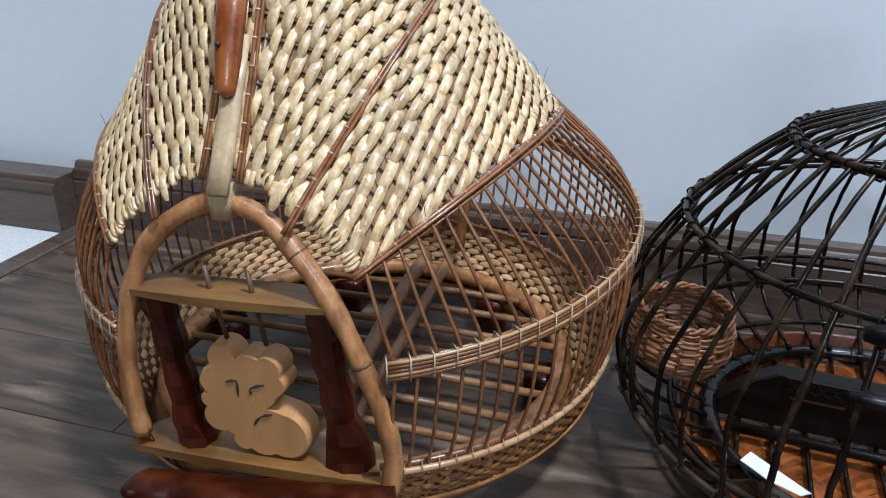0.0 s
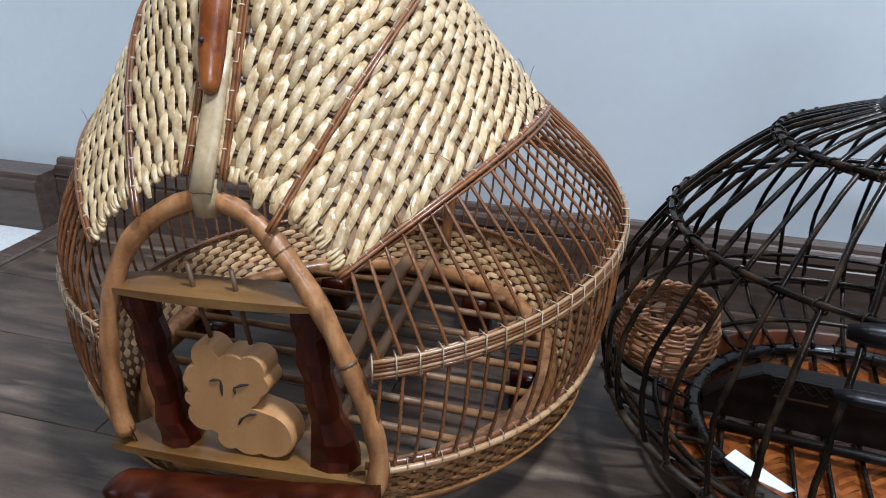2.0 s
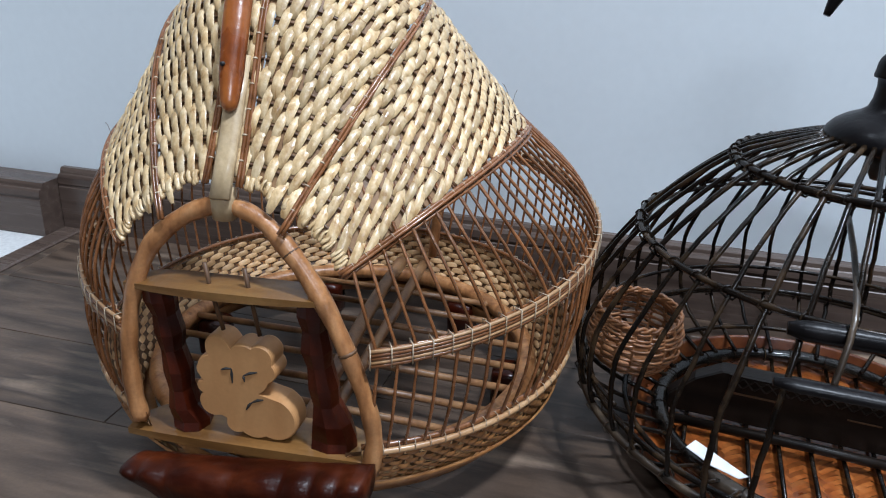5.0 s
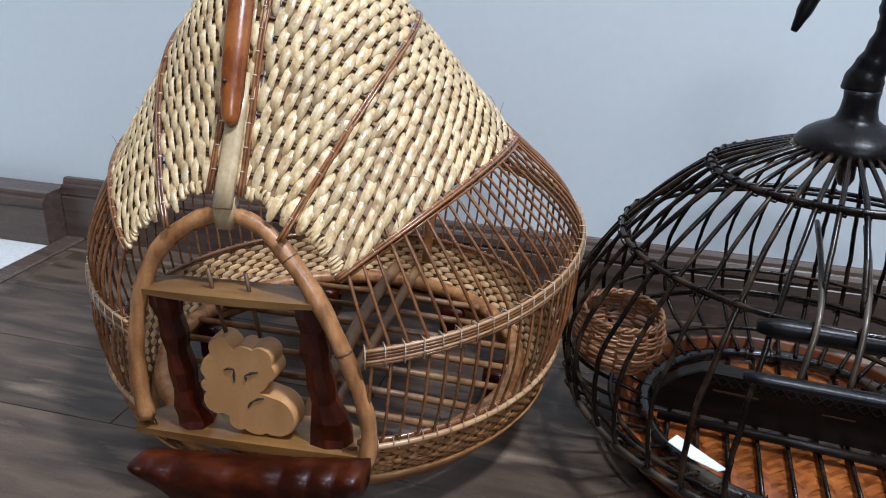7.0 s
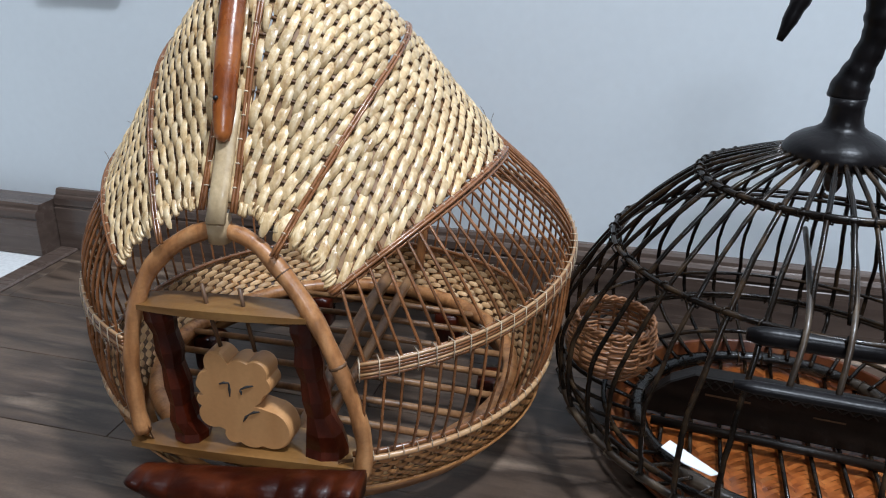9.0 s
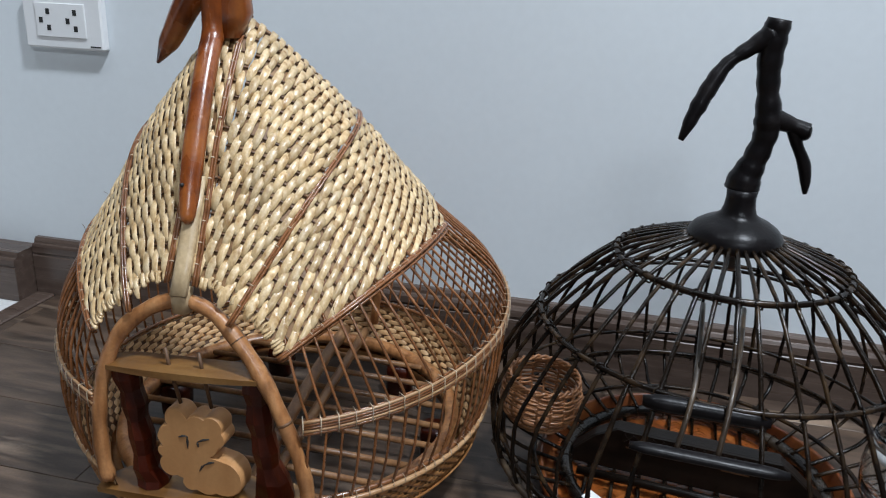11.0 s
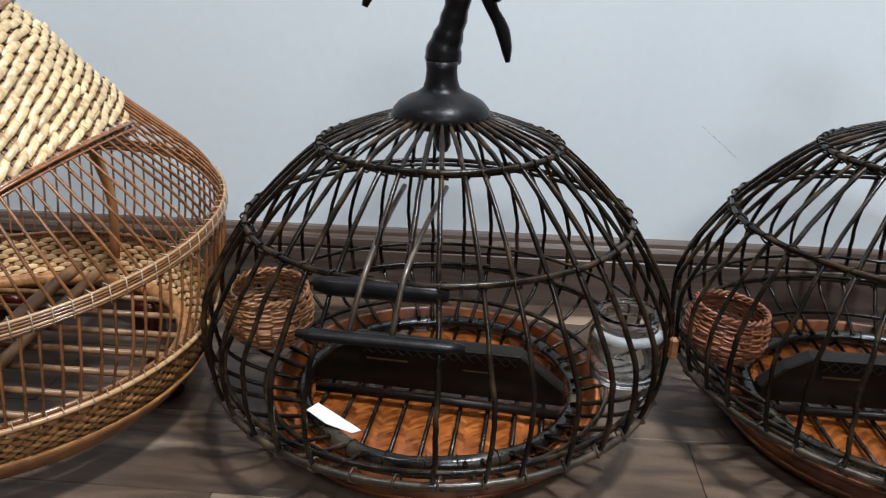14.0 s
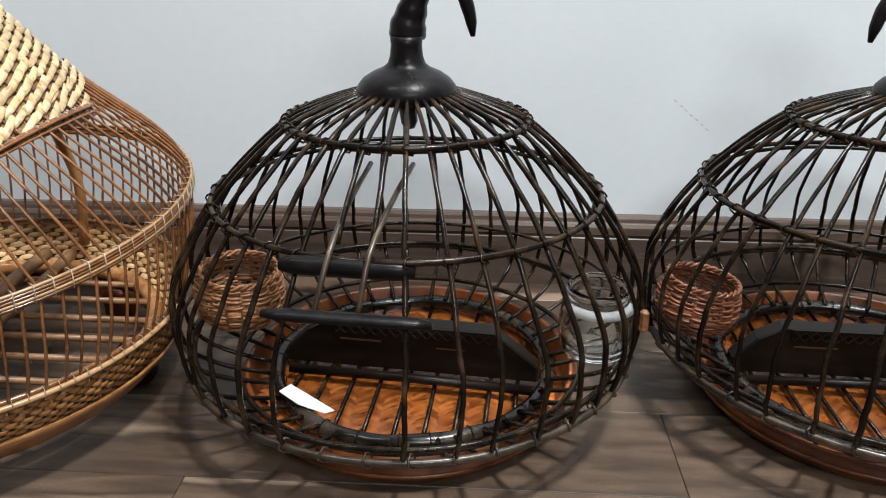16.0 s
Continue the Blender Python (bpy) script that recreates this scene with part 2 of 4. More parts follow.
def lathe(profile, n=48, a0=0.0, a1=2 * math.pi):
    pr = np.asarray(profile, float)
    full = abs(a1 - a0 - 2 * math.pi) < 1e-6
    ang = a0 + (a1 - a0) * np.arange(n if full else n + 1) / n
    m, k = len(ang), len(pr)
    v = np.stack([np.outer(np.sin(ang), pr[:, 0]), -np.outer(np.cos(ang), pr[:, 0]), np.outer(np.ones(m), pr[:, 1])], 2)
    fs = []
    for i in range(m if full else m - 1):
        j = (i + 1) % m
        for c in range(k - 1):
            fs.append((i * k + c, j * k + c, j * k + c + 1, i * k + c + 1))
    return v.reshape(-1, 3), fs


def loft(sections):
    """A skin over closed sections with equally many points, ends capped."""
    s = [np.asarray(q, float) for q in sections]
    k = len(s[0])
    fs = []
    for i in range(len(s) - 1):
        for c in range(k):
            d = (c + 1) % k
            fs.append((i * k + c, i * k + d, (i + 1) * k + d, (i + 1) * k + c))
    fs += [tuple(range(k))[::-1], tuple((len(s) - 1) * k + c for c in range(k))]
    return np.concatenate(s), fs


def rounded(cx, cy, w, d, z, n=16, power=4.0):
    """A rounded rectangle (superellipse) at height z."""
    a = np.arange(n) * 2 * math.pi / n
    c, s = np.cos(a), np.sin(a)
    return np.stack([cx + w / 2 * np.sign(c) * np.abs(c) ** (2 / power), cy + d / 2 * np.sign(s) * np.abs(s) ** (2 / power), np.full(n, z)], 1)


def box(x0, y0, z0, x1, y1, z1, bevel=0.0):
    if bevel <= 0:
        v = [(x, y, z) for x in (x0, x1) for y in (y0, y1) for z in (z0, z1)]
        return np.array(v, float), [(0, 1, 3, 2), (4, 6, 7, 5), (0, 4, 5, 1), (2, 3, 7, 6), (0, 2, 6, 4), (1, 5, 7, 3)]
    b = bevel
    rings = []
    for z, i in ((z0, b), (z0 + b, 0), (z1 - b, 0), (z1, b)):
        rings.append([(x0 + i + (b if not i else 0), y0 + i, z), (x1 - i - (b if not i else 0), y0 + i, z), (x1 - i, y0 + i + (b if not i else 0), z), (x1 - i, y1 - i - (b if not i else 0), z),
                      (x1 - i - (b if not i else 0), y1 - i, z), (x0 + i + (b if not i else 0), y1 - i, z), (x0 + i, y1 - i - (b if not i else 0), z), (x0 + i, y0 + i + (b if not i else 0), z)])
    return loft(rings)


def shifted(geo, x=0, y=0, z=0, rz=0.0, rx=0.0, ry=0.0):
    m = np.array(Euler([radians(a) for a in (rx, ry, rz)]).to_matrix())
    return np.asarray(geo[0], float) @ m.T + np.array([x, y, z]), geo[1]


def mesh_of(name, geo, mat, smooth=True):
    me = bpy.data.meshes.new(name)
    me.from_pydata((np.asarray(geo[0]) * S).tolist(), [], geo[1])
    me.materials.append(mat)
    me.polygons.foreach_set("use_smooth", [smooth] * len(me.polygons))
    me.update()
    return me


def part(name, geo, mat, parent=None, label="", smooth=True, kind=""):
    ob = new(name, mesh_of(name, geo, mat, smooth))
    if parent is not None:
        ob.parent = parent
    return tagged(ob, label, kind=kind)


def twin(name, me, parent, x=0, y=0, z=0, rz=0.0):
    """One more object on a mesh that is there already."""
    ob = new(name, me)
    ob.parent = parent
    ob.matrix_basis = pose(S * x, S * y, S * z, 0, 0, rz)
    return ob


def thing(name, x, y, z, label, category, group="", rz=0.0):
    ob = new(name)
    ob.empty_display_size = 0.05
    ob.matrix_basis = pose(S * x, S * y, S * z, 0, 0, rz)
    return tagged(ob, label, category, group)


def arc(r, z, a0=0.0, a1=360.0, n=72):
    """Points of a circle; 0 degrees is the front (-y), 90 is +x."""
    full = a1 - a0 >= 360
    a = np.radians(a0 + (a1 - a0) * np.arange(n + (0 if full else 1)) / n)
    return np.stack([r * np.sin(a), -r * np.cos(a), np.full(len(a), z)], 1)


# ---- the room ----
WALL_Y, BASE_H = 0.268, 0.101
XL, XR, YB, TOP = -4.2, 4.4, -5.6, 3.05
STEP_X = -1.09

floor = part("floor", box(STEP_X + 0.035, YB, -0.06, XR, WALL_Y, -0.004), M_PLANK, None, "dark grey-brown wood-look plank floor, matt and slightly worn", False)
tagged(floor, category="floor", kind="structure")
tile = part("floor_tiled", box(XL, YB, -0.06, STEP_X, WALL_Y, -0.001), M_TILE, None, "glossy white tiled floor beyond the threshold strip", False)
tagged(tile, category="floor", kind="structure")
sill = part("threshold_trim", box(STEP_X, YB, -0.05, STEP_X + 0.035, WALL_Y - 0.02, 0.0035, 0.0025), M_BASE, None, "narrow brown threshold strip between plank and tile floor", False)
tagged(sill, category="trim", kind="structure")
# south, west and east walls are unseen; their grey only holds down bounce
for nm, g, lab in (
        ("wall_north", box(XL, WALL_Y, -0.05, XR, WALL_Y + 0.12, TOP), "pale blue-grey painted wall with faint darker patches"),
        ("wall_south", box(XL, YB - 0.12, -0.05, XR, YB, TOP), "unseen wall behind the viewer, grey to limit bounced light"),
        ("wall_west", box(XL - 0.12, YB - 0.12, -0.05, XL, WALL_Y + 0.12, TOP), "unseen side wall, grey to limit bounced light"),
        ("wall_east", box(XR, YB - 0.12, -0.05, XR + 0.12, WALL_Y + 0.12, TOP), "unseen side wall, grey to limit bounced light")):
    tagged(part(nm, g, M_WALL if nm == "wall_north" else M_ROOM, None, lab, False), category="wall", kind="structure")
tagged(part("ceiling", box(XL - 0.12, YB - 0.12, TOP, XR + 0.12, WALL_Y + 0.12, TOP + 0.1), M_CEIL, None, "unseen plain ceiling, grey to limit bounced light", False), category="ceiling", kind="structure")


def moulding(x0, x1, depth, height):
    """A baseboard with a rounded, stepped top."""
    pr = [(0, 0), (-depth, 0), (-depth, height * 0.70), (-depth + 0.002, height * 0.715), (-depth + 0.002, height * 0.74), (-depth + 0.0, height * 0.76),
          (-depth + 0.001, height * 0.86), (-depth + 0.004, height * 0.90), (-depth + 0.008, height * 0.91), (-depth + 0.009, height * 0.96), (-depth + 0.012, height), (0, height)]
    return loft([[(x, WALL_Y + y, z) for y, z in pr] for x in (x0, x1)])


tagged(part("baseboard", moulding(STEP_X, XR, 0.020, BASE_H), M_BASE, None, "dark brown moulded baseboard along the wall", False), category="baseboard", kind="structure")
tagged(part("baseboard", moulding(XL, STEP_X - 0.002, 0.062, 0.085), M_BASE, None, "dark brown moulded baseboard, set further out", False), category="baseboard", kind="structure")

# a faint scratch on the wall
north = [o for o in scene.objects if o.name == "wall_north"][0]
for k in range(7):
    x, z = 0.319 + 0.0075 * k, 0.2600 - 0.0061 * k
    part("scratch", tube([(x, WALL_Y, z), (x + 0.0040, WALL_Y, z - 0.0032)], 0.00022, 4), M_BASE, north)

# wall socket
sock = thing("wall_socket", -0.978, WALL_Y, 0.4685, "white plastic double wall socket plate, screwed to the wall", "socket")
part("plate", box(-0.069, -0.016, -0.0425, 0.069, 0.0, 0.0425, 0.003), M_SOCKET, sock, smooth=False)
part("insert", box(-0.045, -0.0185, -0.025, 0.042, -0.0155, 0.026, 0.001), M_SOCKET, sock, smooth=False)
for cx in (-0.026, 0.021):
    for dx, dz in ((0.004, 0.013), (0.004, -0.011), (-0.009, 0.0)):
        part("slot", box(cx + dx - 0.0032, -0.0191, dz - 0.0042, cx + dx + 0.0032, -0.0186, dz + 0.0042), M_SLOT, sock, smooth=False)
part("marking", box(0.046, -0.0166, -0.0375, 0.064, -0.0161, -0.0355), M_SLOT, sock, smooth=False)


# ---- the straw-roofed cage ----
CAGE1 = (-0.475, -0.047)
ROOF = np.array([(0.0, 0.522), (0.012, 0.515), (0.034, 0.497), (0.060, 0.468), (0.087, 0.438), (0.115, 0.405), (0.150, 0.357), (0.176, 0.323), (0.203, 0.290), (0.232, 0.250), (0.2475, 0.215), (0.251, 0.187)])
ROOF_L = np.concatenate([[0], np.cumsum(np.linalg.norm(np.diff(ROOF, axis=0), axis=1))])
LEAN = (-0.08, -0.14)
CONE = 0.65


def body(theta, z, off=0.0):
    """A point on the upper body at angle theta (radians, 0 front) and height z, off outwards."""
    theta, z = np.asarray(theta, float), np.asarray(z, float)
    r = np.interp(-z, -ROOF[:, 1], ROOF[:, 0]) + off
    k = np.maximum(z - 0.187, 0)
    sn = np.sin(theta)
    return np.stack([r * sn * (1 + 0.055 * np.minimum(sn, 0)) + LEAN[0] * k, -r * np.cos(theta) + LEAN[1] * k, z + 0 * theta + off * 0.55], -1)


FAN_Y = -0.45


def fan(rho, phi, off=0.0):
    """A point of the woven hood: rho from the door's foot, phi the spread, both in the flattened sheet."""
    rho, phi = np.broadcast_arrays(np.asarray(rho, float), np.asarray(phi, float))
    phi = phi * (1 - 0.12 * np.clip((rho - 0.139) / 0.288, 0, 1.3))
    x, y = rho * np.sin(phi), FAN_Y + rho * np.cos(phi)
    ell = np.hypot(x, y)
    psi = np.arctan2(x, -y)
    z = np.interp(ell, ROOF_L, ROOF[:, 1])
    return body(np.clip(psi / CONE, -math.pi, math.pi), z, off), ell, psi


def strands(place, cells, sides=5):
    """Plump strands over wefts. cells: rows of (u, v, du, dv, lift, skew); place(u, v, off) gives points."""
    c = np.asarray(cells, float)
    prof = np.array([(-1.0, 0.0), (-0.74, 0.56), (-0.28, 1.0), (0.28, 1.0), (0.74, 0.56), (1.0, 0.0)])
    wide = np.array([0.46, 0.86, 1.0, 1.0, 0.86, 0.46])
    cross = np.array([(-1.0, 0.15), (-0.7, 0.82), (0.0, 1.0), (0.7, 0.82), (1.0, 0.15)])
    k, m = len(prof), len(cross)
    u = c[:, None, None, 0] + c[:, None, None, 2] * prof[None, :, None, 0] + 0 * cross[None, None, :, 0]
    v = c[:, None, None, 1] + c[:, None, None, 3] * cross[None, None, :, 0] * wide[None, :, None] + c[:, None, None, 5] * c[:, None, None, 3] * prof[None, :, None, 0]
    h = c[:, None, None, 4] * (prof[None, :, None, 1] * 1.3 - 0.3 + 0.55 * (cross[None, None, :, 1] - 1) * (0.35 + 0.65 * prof[None, :, None, 1]))
    p = place(u, v, h).reshape(-1, 3)
    base = np.arange(len(c)) * k * m
    quad = [(i * m + j, i * m + j + 1, (i + 1) * m + j + 1, (i + 1) * m + j) for i in range(k - 1) for j in range(m - 1)]
    f = (base[:, None, None] + np.array(quad)[None]).reshape(-1, 4)
    return p, f.tolist()


def straw_cage():
    c = thing("bird_cage", CAGE1[0], CAGE1[1], 0.0, "round rattan bird cage with woven straw hood and arched door", "bird cage", "bird cages")
    rng = random.Random(4)
    # woven hood, in panels between the brown ribs
    ROW = 0.0172

    def hem(phi):
        return 0.136 + 0.016 * np.maximum(0.0, 1 - (np.degrees(phi) / 42) ** 2)
    edges = [-43.0, -21.5, -4.0, 4.0, 21.5, 43.0]
    for a0, a1 in zip(edges[:-1], edges[1:]):
        if a0 == -4.0:
            a0, a1, start = -3.8, 3.8, 0.154
        else:
            start = 0.136
        p0, p1 = radians(a0 + (0.3 if abs(a0) > 5 else 0.05)), radians(a1 - (0.3 if abs(a1) > 5 else 0.05))
        cells = []
        row, rho, n = 0, start, 0
        while rho < 0.70:
            if n == 0 or (p1 - p0) * rho / n > 0.0058:
                n = max(2, round((p1 - p0) * rho / 0.0049))
            step = (p1 - p0) / n
            for i in range(n):
                if (i + row) % 2:
                    continue
                phi = p0 + (i + 0.5) * step + rng.uniform(-0.05, 0.05) * step
                _, ell, psi = fan(rho, phi)
                if rho < hem(phi) + 0.003:
                    continue
                if not (0.012 < ell < 0.372 and abs(psi) < CONE * math.pi * 0.66) or (abs(psi) > 1.16 and ell > 0.268):
                    continue
                lean_to = (rng.uniform(0.05, 0.35) - (2.0 * (abs(math.degrees(phi)) - 20) / 22 if abs(a0 + a1) > 30 else 0)) * (1 if a0 >= 0 else -1)
                cells.append((rho + rng.uniform(-0.0012, 0.0012), phi, ROW * rng.uniform(0.76, 0.86), step * 0.71 * rng.uniform(0.90, 1.08), 0.0023 * rng.uniform(0.75, 1.35), lean_to))
            row += 1
            rho += ROW
        part("woven_panel", strands(lambda u, v, h: fan(u, v, h)[0], cells), M_STRAW, c, "glossy straw strands in plain weave" if a0 < -40 else "")
        # the brown wefts behind the strands
        wires = []
        rho = start
        while rho < 0.68:
            ph = np.linspace(p0, p1, 14)
            pt, ell, psi = fan(rho, ph, -0.0003)
            ok = (rho > hem(ph) + 0.002) & (ell < 0.365) & (np.abs(psi) < CONE * math.pi * 0.66) & ~((np.abs(psi) > 1.16) & (ell > 0.268))
            if ok.sum() > 3:
                wires.append(tube(pt[ok], 0.0012, 5))
            rho += ROW
        part("weft", join(wires), M_WEFT, c, kind="stuff")
        # added sheet under the weave; its dark brown stands for shade in the gaps
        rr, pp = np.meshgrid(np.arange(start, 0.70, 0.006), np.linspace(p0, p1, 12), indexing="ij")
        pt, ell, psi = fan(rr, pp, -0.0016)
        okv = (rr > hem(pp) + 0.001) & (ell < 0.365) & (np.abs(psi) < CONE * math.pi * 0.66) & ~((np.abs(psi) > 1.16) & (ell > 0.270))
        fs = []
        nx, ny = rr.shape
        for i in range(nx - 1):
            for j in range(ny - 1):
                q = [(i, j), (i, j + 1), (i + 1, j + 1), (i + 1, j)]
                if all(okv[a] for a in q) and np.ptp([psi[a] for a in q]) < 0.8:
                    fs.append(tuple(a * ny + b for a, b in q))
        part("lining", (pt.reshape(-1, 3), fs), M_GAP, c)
    # strand ends turned over along the arched opening
    for k in range(58):
        phi = radians(-41.8 + 83.6 * k / 57 + rng.uniform(-0.6, 0.6))
        if abs(math.degrees(phi)) < 5.5:
            continue
        d0 = rng.uniform(-0.0015, 0.0030)
        q = [fan(float(hem(phi)) + d0 + d, phi + rng.uniform(-0.006, 0.006), h)[0] for d, h in ((0.009, 0.0006), (0.004, 0.0014), (-0.0005, 0.0010), (-0.0012, -0.0006), (0.004, -0.0024))]
        part("strand_end", tube(smooth_path(q, 3), 0.0021 * rng.uniform(0.7, 1.2), 6, flat=0.5), M_STRAW, c)
    # brown ribs over the hood, edging of its rim
    for phi, rad, off in ((-21.5, 0.0016, 0.0018), (21.5, 0.0016, 0.0018), (-4.2, 0.0017, 0.0018), (4.2, 0.0017, 0.0018), (-43.3, 0.0017, 0.001), (43.3, 0.0017, 0.001), (-44.2, 0.0015, -0.002), (44.2, 0.0015, -0.002)):
        rho = np.linspace(0.127 if abs(abs(phi) - 21.5) < 1 else (0.134 if abs(phi) > 10 else 0.150), 0.41 if abs(phi) > 40 else 0.60, 44)
        pt, ell, psi = fan(rho, radians(phi) * (1.0 if abs(phi) > 10 else (0.165 / rho) ** 1.15), off)
        ok = (ell > 0.03) & (ell < 0.375) & (np.abs(psi) < CONE * math.pi * 0.97)
        pt = pt[ok]
        rib = part("hood_rib", join([tube(pt, rad, 6), tube(pt + np.array([0.0029 if phi > 0 else -0.0029, 0, -0.0006]), rad * 0.85, 6)]), M_CANE, c, "brown split-cane rib")
        marks = []
        for i in range(2, len(pt) - 1, 2):
            d = (pt[i + 1] - pt[i]) * 0.08
            marks.append(tube([pt[i] - d * 0.6, pt[i] + d * 0.6], rad * 1.35, 6))
        part("binding", join(marks), M_TIE, rib, kind="stuff")
    # frayed hairs
    for k in range(10):
        phi = radians(rng.choice([-1, 1]) * rng.uniform(38, 43))
        p, _, _ = fan(rng.uniform(0.2, 0.42), phi, 0.003)
        d = np.array([rng.uniform(-1, 1), rng.uniform(-0.6, 0.2), rng.uniform(0.2, 1)])
        d *= rng.uniform(0.008, 0.02) / np.linalg.norm(d)
        part("frayed_fibre", tube(smooth_path([p, p + d * 0.5 + np.array([0, 0, 0.002]), p + d], 3), [0.00025] * 6 + [0.00012], 3), M_WEFT, c)
    # side ribs, from the base hoop up under the hood
    def waist(th, r=0.248, dz=0.0):
        a = np.radians(np.asarray(th, float))
        return np.stack([0.0062 + r * np.sin(a), -0.0098 - r * np.cos(a), 0.2034 + dz - 0.0224 * np.cos(a) + 0.0076 * np.sin(a)], -1)

    def rim(th, r=0.2345, dz=0.0):
        a = np.radians(np.asarray(th, float))
        return np.stack([0.004 + r * np.sin(a), -0.018 - r * np.cos(a), 0.1025 + dz - 0.004 * np.cos(a)], -1)
    count = 100
    for k in range(count):
        th = 360.0 * k / count + 1.2 + rng.uniform(-0.35, 0.35)
        s = (th + 180) % 360 - 180
        if abs(s + 0.5) < 25:
            continue
        lo, wa = rim(th, 0.2325), waist(th, 0.2445)
        out = np.array([math.sin(radians(th)), -math.cos(radians(th)), 0])
        pts = [lo, lo * 0.62 + wa * 0.38 + out * 0.0055, lo * 0.3 + wa * 0.7 + out * 0.0045, wa]
        gap = wa - body(radians(th), 0.187, -0.003)
        for u in (0.2, 0.4, 0.6, 0.8, 1.0):
            turn = radians(s - np.sign(s) * 8.0 * u * abs(math.sin(radians(s))))
            pts.append(body(turn, 0.187 + 0.148 * u, -0.003) + (1 - u) ** 1.4 * gap)
        part("rib", tube(smooth_path(pts, 3), 0.00145 * rng.uniform(0.9, 1.1), 5), M_CANE, c)
    # waist band of canes with pale ties
    for i, dz in enumerate((-0.0064, -0.0034, -0.0004, 0.0026, 0.0056)):
        part("waist_cane", tube(waist(np.linspace(25, 336, 110), 0.2472, dz), 0.0016, 6), M_CANE if i in (0, 2, 3) else M_CANE_PALE, c)
        part("inner_waist_cane", tube(waist(np.linspace(25, 336, 90), 0.2400, dz), 0.0014, 5), M_CANE, c) if i % 2 else None
    ties = []
    for k in range(87):
        th = 26 + k * 3.6 - 0.8
        ring = [waist(th, 0.2472 + dr, dz) for dr, dz in ((0.0021, -0.0083), (0.0025, 0), (0.0021, 0.0078), (-0.0075, 0.0078), (-0.0075, -0.0083))]
        ties.append(tube(smooth_path(ring, 1, True), 0.00055, 4, True))
    part("tie", join(ties), M_TIE, c, "pale thread ties", kind="stuff")
    # hoops
    part("upper_hoop", tube(body(np.radians(np.linspace(40, 310, 90)), np.full(90, 0.302), -0.0065), 0.0026, 6), M_CANE, c)
    part("upper_hoop", tube(body(np.radians(np.linspace(40, 310, 90)), np.full(90, 0.308), -0.0065), 0.0022, 6), M_CANE, c)
    part("base_hoop", tube(rim(np.linspace(25, 336, 100)), 0.0027, 7), M_CANE_PALE, c, "pale split-cane hoop")
    part("base_hoop_cap", tube(rim(np.linspace(25, 336, 100), 0.2315, 0.0042), 0.0025, 6), M_CANE, c)
    wraps = []
    for k in range(100):
        th = 26 + k * 3.1
        q = [rim(th, 0.2335 + 0.0042 * math.cos(b), 0.002 + 0.0052 * math.sin(b)) for b in np.arange(7) * 2 * math.pi / 7]
        wraps.append(tube(np.array(q), 0.00045, 3, True))
    part("hoop_wrapping", join(wraps), M_TIE, c, kind="stuff")
    # woven bowl, seen inside and out
    BOWL = np.array([(0.2330, 0.100), (0.2285, 0.080), (0.219, 0.062), (0.204, 0.046)])
    BL = np.concatenate([[0], np.cumsum(np.linalg.norm(np.diff(BOWL, axis=0), axis=1))])

    def bowl(u, v, h, sign=1):
        r, z = np.interp(u, BL, BOWL[:, 0]), np.interp(u, BL, BOWL[:, 1])
        r, z = r + sign * h * 0.75, z - sign * h * 0.65
        return np.stack([0.004 + r * np.sin(v), -0.018 - r * np.cos(v), z - 0.004 * np.cos(v)], -1)
    for sign, nm in ((1, "bowl_outside"), (-1, "bowl_inside")):
        cells = []
        n = 210 if sign > 0 else 126
        pitch = 0.0049 if sign > 0 else 0.0057
        for row in range(8 if sign > 0 else 11):
            for i in range(n):
                th = (i + 0.5) * 360 / n
                if (i + row) % 2 or abs((th + 180) % 360 - 180) < 24:
                    continue
                cells.append((radians(th), 0.003 + row * pitch, radians(360 / n) * (0.90 if sign > 0 else 0.80) * rng.uniform(0.90, 1.08), pitch * 0.56 * rng.uniform(0.85, 1.1), 0.0019 * rng.uniform(0.8, 1.2), 0.25))
        part(nm, strands(lambda u, v, h, q=sign: bowl(v, u, h, q), cells), M_TAN if sign > 0 else M_STRAW_DULL, c)
    part("bowl_lining", shifted(lathe([tuple(q) for q in BOWL], 72, radians(22), radians(338)), x=0.004, y=-0.018), M_WEFT, c)
    part("bowl_foot", shifted(lathe([(0.2245, 0.0640), (0.2262, 0.0630), (0.2190, 0.0530), (0.2085, 0.0425), (0.204, 0.036), (0.194, 0.034), (0.194, 0.046)], 72), x=0.004, y=-0.018), M_TAN, c, "plain bent cane strip")
    # floor frame of the cage
    part("floor_ring", tube(arc(0.192, 0.058, 0, 360, 72) + np.array([0.004, -0.010, 0]), 0.0095, 8, True), M_RATTAN, c, "thick bent rattan floor ring")
    for k, y in enumerate((-0.165, -0.128, -0.088, -0.045, -0.004, 0.04, 0.085, 0.128)):
        w = math.sqrt(0.196 ** 2 - y * y) - 0.004
        part("floor_slat", tube([(-w, y, 0.060), (0, y + 0.002, 0.061), (w, y, 0.060)], 0.0038, 7), M_PERCH_CANE, c)
    part("perch", tube(smooth_path([(0.030, -0.185, 0.070), (0.026, -0.08, 0.084), (0.016, 0.04, 0.088), (0.012, 0.150, 0.090)], 4), 0.0078, 8), M_PERCH_CANE, c, "thick dark rattan perch")
    part("perch", tube(smooth_path([(0.043, -0.170, 0.066), (0.042, -0.05, 0.074), (0.040, 0.06, 0.080), (0.036, 0.165, 0.084)], 4), 0.0062, 8), M_PERCH_CANE, c, "dark rattan perch")
